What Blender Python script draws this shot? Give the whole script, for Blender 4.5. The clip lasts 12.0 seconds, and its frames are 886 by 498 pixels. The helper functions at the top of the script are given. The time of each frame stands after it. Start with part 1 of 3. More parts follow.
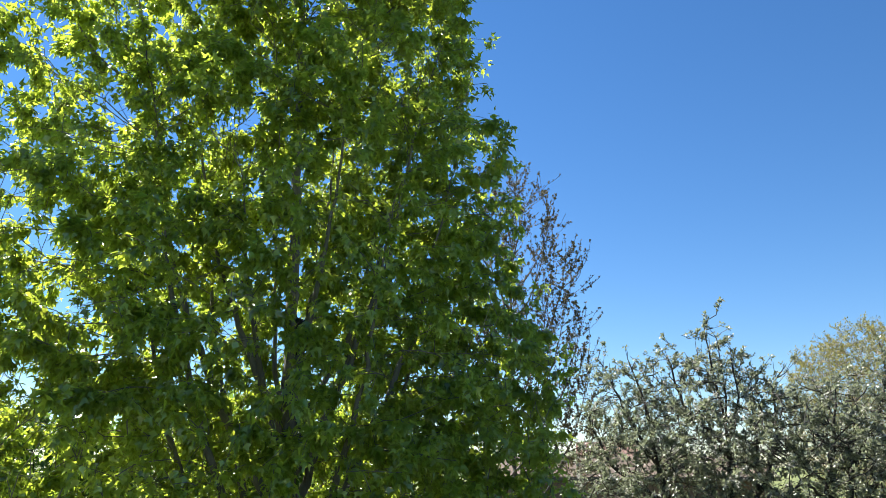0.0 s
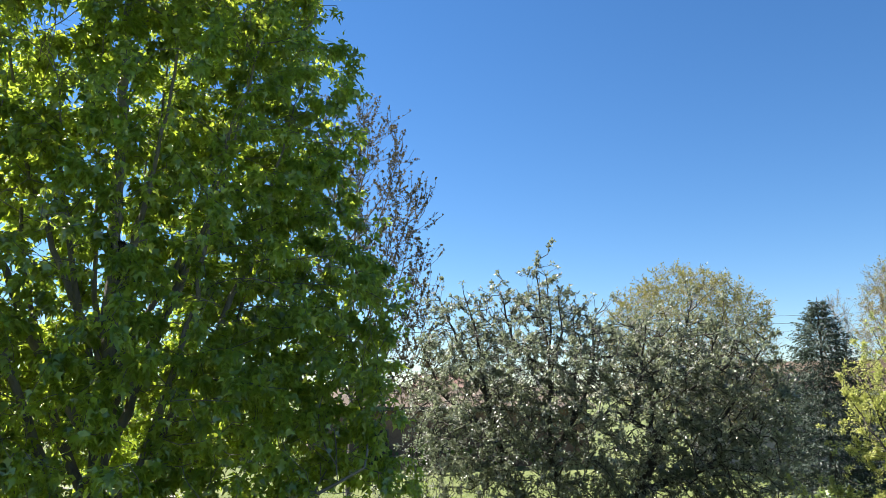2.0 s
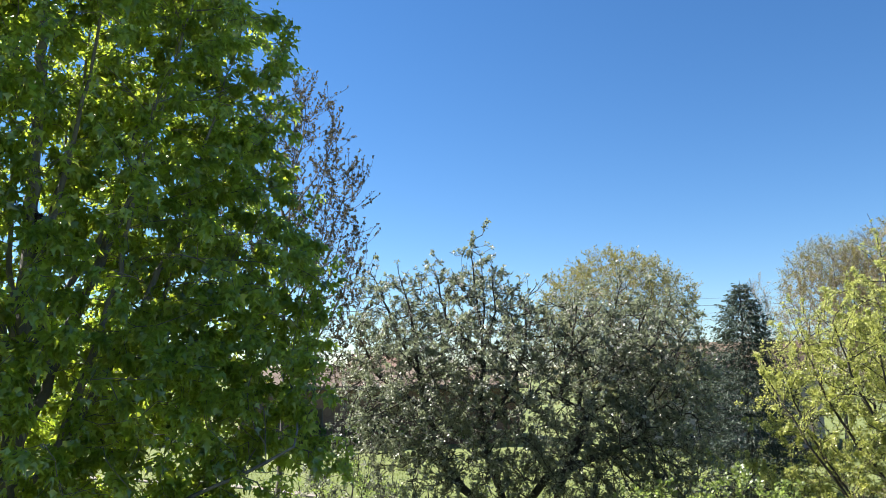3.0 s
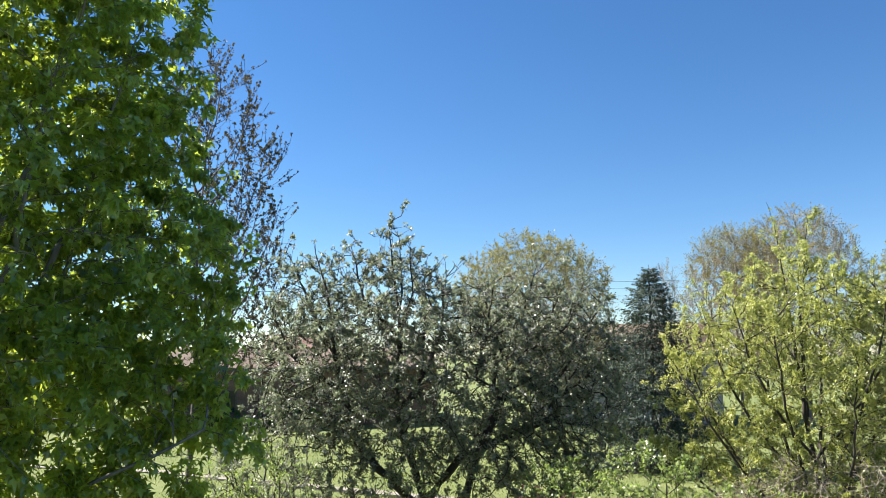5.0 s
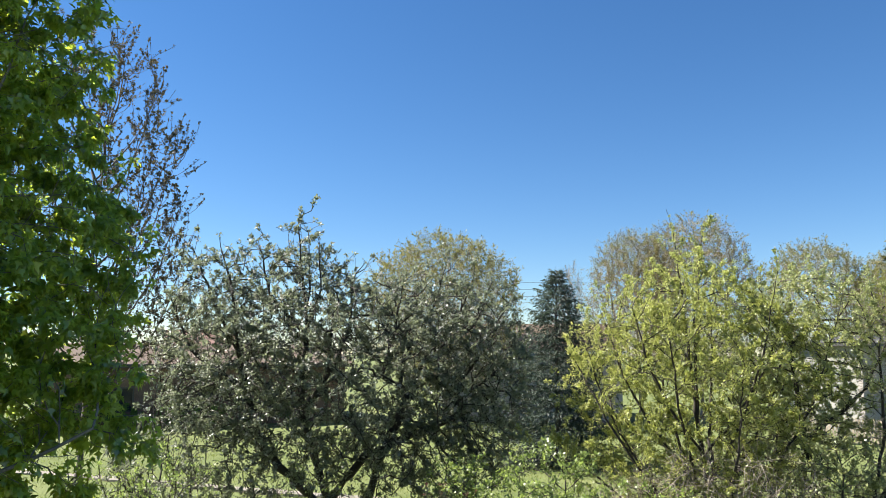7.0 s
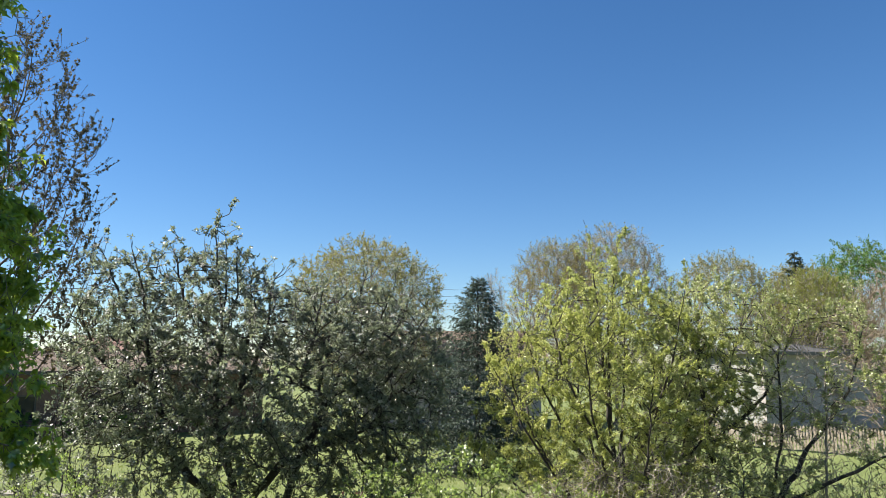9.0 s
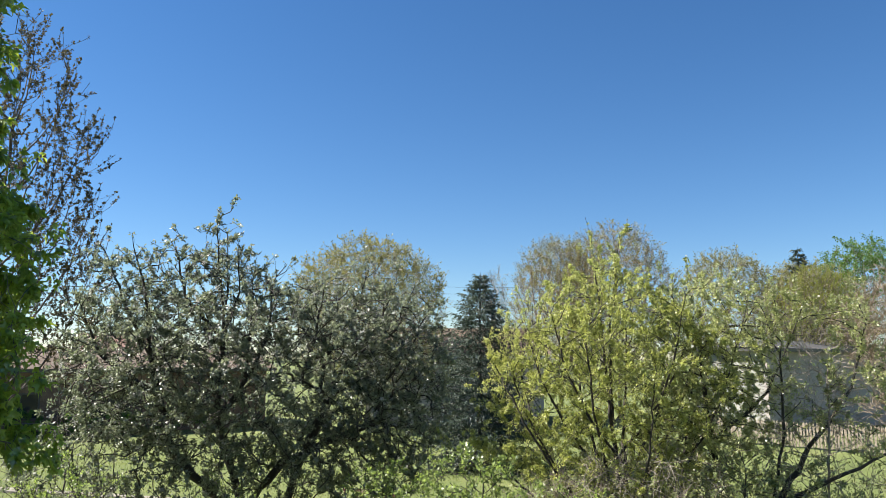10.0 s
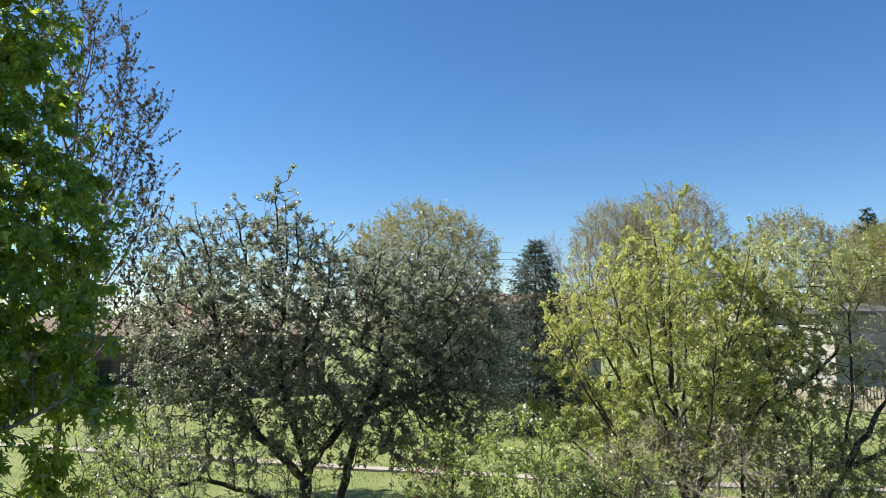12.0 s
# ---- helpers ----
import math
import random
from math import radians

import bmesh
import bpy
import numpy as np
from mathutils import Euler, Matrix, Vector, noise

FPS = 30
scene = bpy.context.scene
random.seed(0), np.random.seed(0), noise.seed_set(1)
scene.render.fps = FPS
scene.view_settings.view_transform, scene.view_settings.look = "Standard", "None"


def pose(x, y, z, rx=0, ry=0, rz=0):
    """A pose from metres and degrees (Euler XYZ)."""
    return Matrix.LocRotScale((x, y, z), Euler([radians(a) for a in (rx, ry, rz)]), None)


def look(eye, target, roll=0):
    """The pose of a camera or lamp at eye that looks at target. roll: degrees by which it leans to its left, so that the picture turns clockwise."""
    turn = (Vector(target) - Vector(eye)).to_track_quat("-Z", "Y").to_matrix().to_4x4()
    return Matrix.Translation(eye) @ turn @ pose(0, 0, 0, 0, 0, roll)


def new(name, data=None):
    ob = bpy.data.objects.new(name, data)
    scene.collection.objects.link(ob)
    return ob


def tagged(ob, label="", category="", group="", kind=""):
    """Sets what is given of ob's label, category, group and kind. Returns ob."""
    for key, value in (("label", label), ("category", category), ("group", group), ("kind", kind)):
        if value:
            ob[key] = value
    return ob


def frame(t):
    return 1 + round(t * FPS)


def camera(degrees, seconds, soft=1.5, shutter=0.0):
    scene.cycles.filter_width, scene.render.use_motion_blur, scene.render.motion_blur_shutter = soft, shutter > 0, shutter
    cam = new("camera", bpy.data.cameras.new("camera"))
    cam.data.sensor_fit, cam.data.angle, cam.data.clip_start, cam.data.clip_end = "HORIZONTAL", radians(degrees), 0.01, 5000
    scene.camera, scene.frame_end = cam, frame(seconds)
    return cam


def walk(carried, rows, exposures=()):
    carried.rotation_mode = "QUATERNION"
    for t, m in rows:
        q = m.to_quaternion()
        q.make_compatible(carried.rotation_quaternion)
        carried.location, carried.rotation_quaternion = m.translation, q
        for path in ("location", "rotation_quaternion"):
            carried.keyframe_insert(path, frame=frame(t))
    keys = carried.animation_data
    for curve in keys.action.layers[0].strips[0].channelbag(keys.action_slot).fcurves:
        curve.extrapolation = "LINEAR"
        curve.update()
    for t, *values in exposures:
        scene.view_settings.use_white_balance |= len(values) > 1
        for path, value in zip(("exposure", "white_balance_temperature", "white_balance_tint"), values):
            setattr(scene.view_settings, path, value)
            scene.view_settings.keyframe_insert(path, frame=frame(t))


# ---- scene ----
cam = camera(62.54, 12.0, soft=0.35)
# seconds, x, y, z, then the turns about x, y, z
ROWS = [
    (0.0, -0.000, -0.000, 4.200, 106.42, -0.12, 1.46),
    (0.5, 0.009, 0.047, 4.199, 104.77, 0.05, -1.92),
    (1.0, 0.030, 0.068, 4.187, 103.54, 0.19, -4.94),
    (1.5, 0.053, 0.062, 4.174, 102.33, 0.20, -7.91),
    (2.0, 0.074, 0.053, 4.167, 101.37, 0.19, -10.75),
    (2.5, 0.097, 0.058, 4.162, 100.53, 0.25, -13.37),
    (3.0, 0.120, 0.072, 4.158, 99.79, 0.22, -15.71),
    (3.5, 0.140, 0.082, 4.156, 99.12, 0.31, -17.59),
    (5.5, 0.155, 0.089, 4.156, 98.14, 0.21, -23.56),
    (6.0, 0.167, 0.096, 4.155, 98.15, 0.08, -25.26),
    (6.5, 0.177, 0.099, 4.154, 98.17, -0.06, -27.10),
    (7.0, 0.191, 0.092, 4.154, 98.15, -0.19, -29.06),
    (7.5, 0.212, 0.079, 4.157, 98.19, -0.33, -31.14),
    (9.5, 0.235, 0.068, 4.160, 98.76, -0.24, -35.37),
    (10.0, 0.249, 0.065, 4.160, 98.49, -0.20, -34.85),
    (10.5, 0.253, 0.066, 4.155, 97.92, -0.19, -34.06),
    (11.0, 0.250, 0.069, 4.147, 97.13, -0.06, -33.11),
    (11.5, 0.244, 0.075, 4.139, 96.39, 0.13, -31.97),
    (12.0, 0.236, 0.083, 4.130, 95.86, 0.18, -30.54),
]
walk(cam, [(t, pose(x, y, z, a, b, c)) for t, x, y, z, a, b, c in ROWS], exposures=[(0.0, 1.7), (3.0, 1.72), (6.5, 1.65), (9.5, 1.48), (12.0, 1.52)])

# ---- light ----
SUN_AZ, SUN_EL = 48.0, 47.0  # degrees to the left of the +y axis, and above the horizon
world = bpy.data.worlds.new("sky")
scene.world = world
world.use_nodes = True
wn = world.node_tree.nodes
sky = wn.new("ShaderNodeTexSky")
sky.sky_type = "NISHITA"
sky.sun_disc = False
sky.sun_elevation = radians(SUN_EL)
sky.sun_rotation = radians(-SUN_AZ)
sky.altitude = 300.0
sky.air_density, sky.dust_density, sky.ozone_density = 1.0, 0.0, 5.0
deep = wn.new("ShaderNodeHueSaturation")  # the clear, deep blue of that day
deep.inputs["Hue"].default_value, deep.inputs["Saturation"].default_value = 0.502, 1.18
world.node_tree.links.new(sky.outputs[0], deep.inputs["Color"])
world.node_tree.links.new(deep.outputs[0], wn["Background"].inputs[0])
wn["Background"].inputs[1].default_value = 0.051

sun_data = bpy.data.lights.new("sun", "SUN")
sun_data.energy, sun_data.angle, sun_data.color = 5.0, radians(0.53), (1.0, 0.95, 0.86)
sun = new("sun", sun_data)
_d = Vector((-math.sin(radians(SUN_AZ)) * math.cos(radians(SUN_EL)), math.cos(radians(SUN_AZ)) * math.cos(radians(SUN_EL)), math.sin(radians(SUN_EL))))
sun.matrix_world = look(tuple(_d * 60), (0, 0, 0))


# ---- materials ----
def mat(name):
    m = bpy.data.materials.new(name)
    m.use_nodes = True
    return m, m.node_tree.nodes, m.node_tree.links


def ramp(nodes, links, fac, stops):
    r = nodes.new("ShaderNodeValToRGB")
    els = r.color_ramp.elements
    while len(els) < len(stops):
        els.new(0.5)
    for e, (p, col) in zip(els, stops):
        e.position, e.color = p, (*col, 1)
    links.new(fac, r.inputs[0])
    return r.outputs[0]


def tex(nodes, links, kind, scale, coord="Object", detail=4.0, rough=0.6, stretch=None):
    tc = nodes.new("ShaderNodeTexCoord")
    out = tc.outputs[coord]
    if stretch:
        mp = nodes.new("ShaderNodeMapping")
        mp.inputs["Scale"].default_value = stretch
        links.new(out, mp.inputs[0])
        out = mp.outputs[0]
    n = nodes.new(kind)
    n.inputs["Scale"].default_value = scale
    if kind == "ShaderNodeTexNoise":
        n.inputs["Detail"].default_value, n.inputs["Roughness"].default_value = detail, rough
    links.new(out, n.inputs["Vector"])
    return n.outputs[0]


def bump(nodes, links, height, bsdf, strength=0.4, distance=0.02):
    b = nodes.new("ShaderNodeBump")
    b.inputs["Strength"].default_value, b.inputs["Distance"].default_value = strength, distance
    links.new(height, b.inputs["Height"])
    links.new(b.outputs[0], bsdf.inputs["Normal"])


def surface(name, stops, scale, roughness=0.8, fine=40.0, bump_strength=0.4, bump_distance=0.02, stretch=None, second=None):
    """A matt surface: a broad noise picks the colour, a fine one gives relief and grain."""
    m, nodes, links = mat(name)
    bsdf = nodes["Principled BSDF"]
    col = ramp(nodes, links, tex(nodes, links, "ShaderNodeTexNoise", scale, stretch=stretch), stops)
    grain = tex(nodes, links, "ShaderNodeTexNoise", fine, stretch=stretch, detail=6)
    mix = nodes.new("ShaderNodeMix")
    mix.data_type, mix.blend_type = "RGBA", "OVERLAY"
    mix.inputs[0].default_value = 0.55
    links.new(col, mix.inputs[6])
    links.new(grain, mix.inputs[7])
    links.new(mix.outputs[2], bsdf.inputs["Base Color"])
    bsdf.inputs["Roughness"].default_value = roughness
    bump(nodes, links, grain, bsdf, bump_strength, bump_distance)
    return m


def leafy(name, stops, through_col, through_share=0.4, gloss=0.45, gloss_mix=0.04, random_from="island"):
    """Leaves: each takes its own tint, and noise paints lighter and darker clumps; light shines through them, and a
    waxy face glints.
    """
    m, nodes, links = mat(name)
    nodes.remove(nodes["Principled BSDF"])
    out = nodes["Material Output"]
    if random_from == "island":
        rnd = nodes.new("ShaderNodeNewGeometry").outputs["Random Per Island"]
    else:
        rnd = nodes.new("ShaderNodeObjectInfo").outputs["Random"]
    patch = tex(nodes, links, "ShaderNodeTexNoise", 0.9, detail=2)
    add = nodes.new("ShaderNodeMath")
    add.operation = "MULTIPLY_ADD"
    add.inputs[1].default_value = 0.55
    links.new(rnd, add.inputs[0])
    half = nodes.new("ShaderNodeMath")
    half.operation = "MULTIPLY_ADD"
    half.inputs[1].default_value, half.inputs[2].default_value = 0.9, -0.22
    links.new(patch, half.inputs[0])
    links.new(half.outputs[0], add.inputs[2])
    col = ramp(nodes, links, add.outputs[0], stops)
    face = nodes.new("ShaderNodeMix")
    face.data_type, face.blend_type = "RGBA", "MULTIPLY"
    face.inputs[0].default_value, face.inputs[7].default_value = 1.0, (0.86, 0.86, 0.86, 1)
    links.new(col, face.inputs[6])
    dif = nodes.new("ShaderNodeBsdfDiffuse")
    links.new(face.outputs[2], dif.inputs[0])
    tra = nodes.new("ShaderNodeBsdfTranslucent")
    tint = nodes.new("ShaderNodeMix")
    tint.data_type, tint.blend_type = "RGBA", "MIX"
    tint.inputs[0].default_value = 0.7
    links.new(col, tint.inputs[6])
    tint.inputs[7].default_value = (*through_col, 1)
    links.new(tint.outputs[2], tra.inputs[0])
    tint.inputs[7].default_value = (*[c * through_share * 2.2 for c in through_col], 1)
    mx = nodes.new("ShaderNodeAddShader")
    links.new(dif.outputs[0], mx.inputs[0])
    links.new(tra.outputs[0], mx.inputs[1])
    gl = nodes.new("ShaderNodeBsdfGlossy")
    gl.inputs["Roughness"].default_value = gloss
    mx2 = nodes.new("ShaderNodeMixShader")
    mx2.inputs[0].default_value = gloss_mix
    links.new(mx.outputs[0], mx2.inputs[1])
    links.new(gl.outputs[0], mx2.inputs[2])
    links.new(mx2.outputs[0], out.inputs[0])
    return m


# Maple, crab, yellow, fresh: dark and pale stops paint in shade and sunlit contrast.
MAPLE_STOPS = [(0.28, (0.015, 0.036, 0.006)), (0.5, (0.062, 0.126, 0.019)), (0.78, (0.156, 0.205, 0.039))]
MAPLE = leafy("maple_leaf", MAPLE_STOPS, (0.335, 0.39, 0.036), 0.52, 0.3, 0.09)
MAPLE_ONE = leafy("maple_leaf_single", MAPLE_STOPS, (0.335, 0.39, 0.036), 0.52, 0.3, 0.09, "object")
RUSSET = leafy("young_russet_leaf", [(0.2, (0.01, 0.014, 0.008)), (0.5, (0.022, 0.025, 0.014)), (0.8, (0.07, 0.043, 0.03))], (0.1, 0.085, 0.035), 0.24)
CRAB = leafy("crab_leaf", [(0.3, (0.012, 0.017, 0.01)), (0.52, (0.056, 0.065, 0.041)), (0.8, (0.172, 0.178, 0.135))], (0.15, 0.172, 0.094), 0.46, 0.4, 0.1)
PETAL = leafy("white_petal", [(0.0, (0.24, 0.23, 0.215)), (0.5, (0.34, 0.33, 0.31)), (1.0, (0.46, 0.45, 0.43))], (0.16, 0.16, 0.14), 0.35, 0.6, 0.02)
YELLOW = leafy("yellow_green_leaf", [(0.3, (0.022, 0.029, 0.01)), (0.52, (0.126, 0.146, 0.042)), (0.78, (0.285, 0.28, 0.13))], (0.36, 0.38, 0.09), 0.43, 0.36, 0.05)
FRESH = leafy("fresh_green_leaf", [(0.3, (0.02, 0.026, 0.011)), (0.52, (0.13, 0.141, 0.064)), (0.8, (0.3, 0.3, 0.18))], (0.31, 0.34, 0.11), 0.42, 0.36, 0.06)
LUSH = leafy("lush_shrub_leaf", [(0.25, (0.026, 0.042, 0.014)), (0.5, (0.085, 0.115, 0.035)), (0.8, (0.19, 0.215, 0.09))], (0.22, 0.29, 0.06), 0.42, 0.4, 0.06)
WILLOW = leafy("willow_leaf", [(0.15, (0.0814, 0.0858, 0.0252)), (0.5, (0.132, 0.124, 0.04)), (0.9, (0.192, 0.17, 0.0666))], (0.178, 0.17, 0.0518), 0.3)
OLIVE = leafy("budding_leaf", [(0.2, (0.08, 0.085, 0.022)), (0.5, (0.125, 0.118, 0.035)), (0.8, (0.15, 0.115, 0.055))], (0.22, 0.2, 0.055), 0.35)
HEDGE = leafy("yellow_green_shoot_leaf", [(0.2, (0.07, 0.08, 0.016)), (0.5, (0.12, 0.13, 0.026)), (0.8, (0.17, 0.17, 0.045))], (0.22, 0.23, 0.045), 0.35)
DARKGREEN = leafy("dark_green_leaf", [(0.0, (0.0222, 0.0518, 0.00888)), (0.5, (0.037, 0.0814, 0.0148)), (1.0, (0.0666, 0.111, 0.0222))], (0.111, 0.178, 0.0222), 0.35)
NEEDLE = leafy("spruce_needle", [(0.2, (0.01, 0.017, 0.012)), (0.5, (0.026, 0.04, 0.029)), (0.85, (0.1, 0.122, 0.098))], (0.03, 0.05, 0.02), 0.12, 0.5, 0.035)
PURPLE = leafy("purple_leaf", [(0.0, (0.0444, 0.0163, 0.0178)), (0.5, (0.0814, 0.0333, 0.0333)), (1.0, (0.141, 0.0629, 0.0592))], (0.148, 0.0518, 0.0444), 0.25)
BARK = surface("grey_brown_bark", [(0.3, (0.1, 0.092, 0.086)), (0.7, (0.23, 0.212, 0.2))], 3.0, 0.9, 22.0, 0.8, 0.03, stretch=(1, 1, 0.25))
DARK_BARK = surface("dark_bark", [(0.3, (0.0222, 0.0178, 0.0148)), (0.7, (0.0555, 0.0444, 0.037))], 4.0, 0.85, 26.0, 0.8, 0.02, stretch=(1, 1, 0.3))
PALE_BARK = surface("pale_twig_bark", [(0.3, (0.17, 0.135, 0.115)), (0.7, (0.38, 0.32, 0.275))], 4.0, 0.85, 26.0, 0.5, 0.02)
SPARSE_BARK = surface("mauve_twig_bark", [(0.3, (0.055, 0.044, 0.041)), (0.7, (0.11, 0.088, 0.082))], 4.0, 0.85, 26.0, 0.5, 0.02)
BROWN_TWIG = surface("brown_twig_bark", [(0.3, (0.17, 0.125, 0.09)), (0.7, (0.29, 0.225, 0.165))], 4.0, 0.85, 26.0, 0.5, 0.02)
LAWN = surface("mown_lawn", [(0.25, (0.0777, 0.102, 0.0222)), (0.5, (0.112, 0.138, 0.0333)), (0.75, (0.159, 0.172, 0.0555))], 0.35, 0.95, 18.0, 0.9, 0.05)
PATH = surface("pale_concrete", [(0.3, (0.178, 0.155, 0.126)), (0.7, (0.252, 0.222, 0.185))], 1.2, 0.9, 30.0, 0.3, 0.01)


# ---- building helpers ----
def mesh_from(name, verts, faces_flat, sides, material, smooth=False):
    """A mesh from arrays; faces_flat holds polygons that all have the same number of sides."""
    me = bpy.data.meshes.new(name)
    verts = np.asarray(verts, dtype=np.float32)
    faces_flat = np.asarray(faces_flat, dtype=np.int32).ravel()
    n = len(faces_flat) // sides
    me.vertices.add(len(verts))
    me.vertices.foreach_set("co", verts.ravel())
    me.loops.add(len(faces_flat))
    me.loops.foreach_set("vertex_index", faces_flat)
    me.polygons.add(n)
    me.polygons.foreach_set("loop_start", np.arange(0, n * sides, sides, dtype=np.int32))
    me.polygons.foreach_set("loop_total", np.full(n, sides, dtype=np.int32))
    if smooth:
        me.polygons.foreach_set("use_smooth", np.ones(n, dtype=bool))
    me.update(calc_edges=True)
    me.materials.append(material)
    return me


def part(name, bm, material, parent, label=""):
    """Links a bmesh, or a ready mesh, as one mesh object under a thing or part."""
    if isinstance(bm, bmesh.types.BMesh):
        me = bpy.data.meshes.new(name)
        bm.to_mesh(me)
        bm.free()
        me.materials.append(material)
    else:
        me = bm
    ob = new(name, me)
    ob.parent = parent
    if label:
        ob["label"] = label
    return ob


def thing(name, x, y, z, label, category, group="", kind="", turn=0.0):
    ob = new(name)
    ob.matrix_world = pose(x, y, z, 0, 0, turn)
    ob.empty_display_size = 0.2
    return tagged(ob, label, category, group, kind)


def box(bm, x0, x1, y0, y1, z0, z1):
    v = [bm.verts.new(p) for p in ((x0, y0, z0), (x1, y0, z0), (x1, y1, z0), (x0, y1, z0), (x0, y0, z1), (x1, y0, z1), (x1, y1, z1), (x0, y1, z1))]
    for f in ((0, 3, 2, 1), (4, 5, 6, 7), (0, 1, 5, 4), (1, 2, 6, 5), (2, 3, 7, 6), (3, 0, 4, 7)):
        bm.faces.new([v[i] for i in f])
    return bm


def boxm(*b, bevel=0.0):
    bm = box(bmesh.new(), *b)
    if bevel:
        bmesh.ops.bevel(bm, geom=bm.edges[:], offset=bevel, segments=1, affect="EDGES")
    return bm


# ---- trees ----
def cloud(rng, blobs, n, shell=0.5):
    """Points inside a union of ellipsoids (centre, radii), crowding towards their outsides."""
    vol = np.array([b[3] * b[4] * b[5] for b in blobs])
    pick = rng.choice(len(blobs), n, p=vol / vol.sum())
    b = np.array(blobs)[pick]
    d = rng.normal(size=(n, 3))
    d /= np.linalg.norm(d, axis=1, keepdims=True)
    r = rng.random(n) ** (1 / 3.0)
    r = r * (1 - shell) + shell * r ** 0.35
    return b[:, :3] + d * b[:, 3:6] * r[:, None]


def grow(rng, stems, points, step, reach, kill, up=0.12, wobble=0.15, limit=9000, start_from=0.35):
    """Branches that grow towards the points from the given stems (polylines). Gives node places and each one's parent."""
    pos, par, stem_ends = [], [], []
    for line in stems:
        line = np.array(line, float)
        last = -1
        if pos:
            dd = np.linalg.norm(np.array(pos) - line[0], axis=1)
            last = int(dd.argmin())
            if dd.min() < 0.6:
                line[0] = pos[last]
            else:
                line = np.concatenate([[pos[last]], line])
        for a, b in zip(line[:-1], line[1:]):
            k = max(1, int(np.linalg.norm(b - a) / step))
            for i in range(0 if last < 0 else 1, k + 1):
                p = a + (b - a) * i / k + rng.normal(size=3) * step * 0.06
                pos.append(p)
                par.append(last)
                last = len(pos) - 1
        stem_ends.append(len(pos))
    low = min(p[2] for p in pos)
    top = max(p[2] for p in pos)
    pts = points
    near = np.full(len(pts), 1e9)
    who = np.zeros(len(pts), int)
    fresh = [i for i, p in enumerate(pos) if p[2] > low + start_from * (top - low)]
    alive = np.ones(len(pts), bool)
    forks = {}
    for _ in range(260):
        for i in range(0, len(fresh), 64):
            ids = np.array(fresh[i:i + 64])
            q = np.array([pos[j] for j in ids])
            act = np.nonzero(alive)[0]
            if not len(act):
                break
            dist = np.linalg.norm(pts[act][:, None] - q[None], axis=2)
            m = dist.argmin(1)
            dm = dist[np.arange(len(act)), m]
            better = dm < near[act]
            near[act[better]] = dm[better]
            who[act[better]] = ids[m[better]]
        alive &= near > kill
        act = np.nonzero(alive & (near < reach))[0]
        if not len(act) or len(pos) > limit:
            break
        P = np.array(pos)
        way = pts[act] - P[who[act]]
        way /= np.linalg.norm(way, axis=1, keepdims=True)
        acc = np.zeros((len(pos), 3))
        np.add.at(acc, who[act], way)
        grown = np.unique(who[act])
        fresh = []
        for g in grown:
            forks[g] = forks.get(g, 0) + 1
            if forks[g] > 3:
                near[who == g] = 0.0
                continue
            d = acc[g] / (np.linalg.norm(acc[g]) + 1e-9)
            if par[g] >= 0:
                b = P[g] - P[par[g]]
                d = d + 0.35 * b / (np.linalg.norm(b) + 1e-9)
            d = d + rng.normal(size=3) * wobble
            d[2] += up
            p = P[g] + step * d / np.linalg.norm(d)
            pos.append(p)
            par.append(int(g))
            fresh.append(len(pos) - 1)
    return np.array(pos), np.array(par), stem_ends


def twigs(rng, pos, par, rad, thin, per, length, up=0.3, spread=0.9, pieces=2):
    """Short fine shoots on every thin node. Gives longer arrays."""
    ids = np.nonzero((rad < thin) & (par >= 0))[0]
    ids = np.repeat(ids, per)
    base = pos[ids]
    along = base - pos[par[ids]]
    along /= np.linalg.norm(along, axis=1, keepdims=True) + 1e-9
    d = along * 0.6 + rng.normal(size=base.shape) * spread * 0.6
    d[:, 2] += up
    d /= np.linalg.norm(d, axis=1, keepdims=True)
    ln = length * rng.uniform(0.4, 1.2, len(ids))
    P, Q = [pos], [par]
    last, cur, count = ids, base, len(pos)
    for k in range(pieces):
        d = d + rng.normal(size=d.shape) * 0.15
        d[:, 2] += up * 0.25
        d /= np.linalg.norm(d, axis=1, keepdims=True)
        cur = cur + d * (ln / pieces)[:, None]
        P.append(cur)
        Q.append(last)
        last = np.arange(count, count + len(ids))
        count += len(ids)
    return np.concatenate(P), np.concatenate(Q)


def thickness(par, tip, power=2.4, most=1.0):
    n = len(par)
    acc = np.zeros(n)
    rad = np.zeros(n)
    order = np.arange(n)[::-1]
    for i in order:
        rad[i] = tip if acc[i] == 0 else acc[i] ** (1 / power)
        if par[i] >= 0:
            acc[par[i]] += rad[i] ** power
    return np.minimum(rad, most)


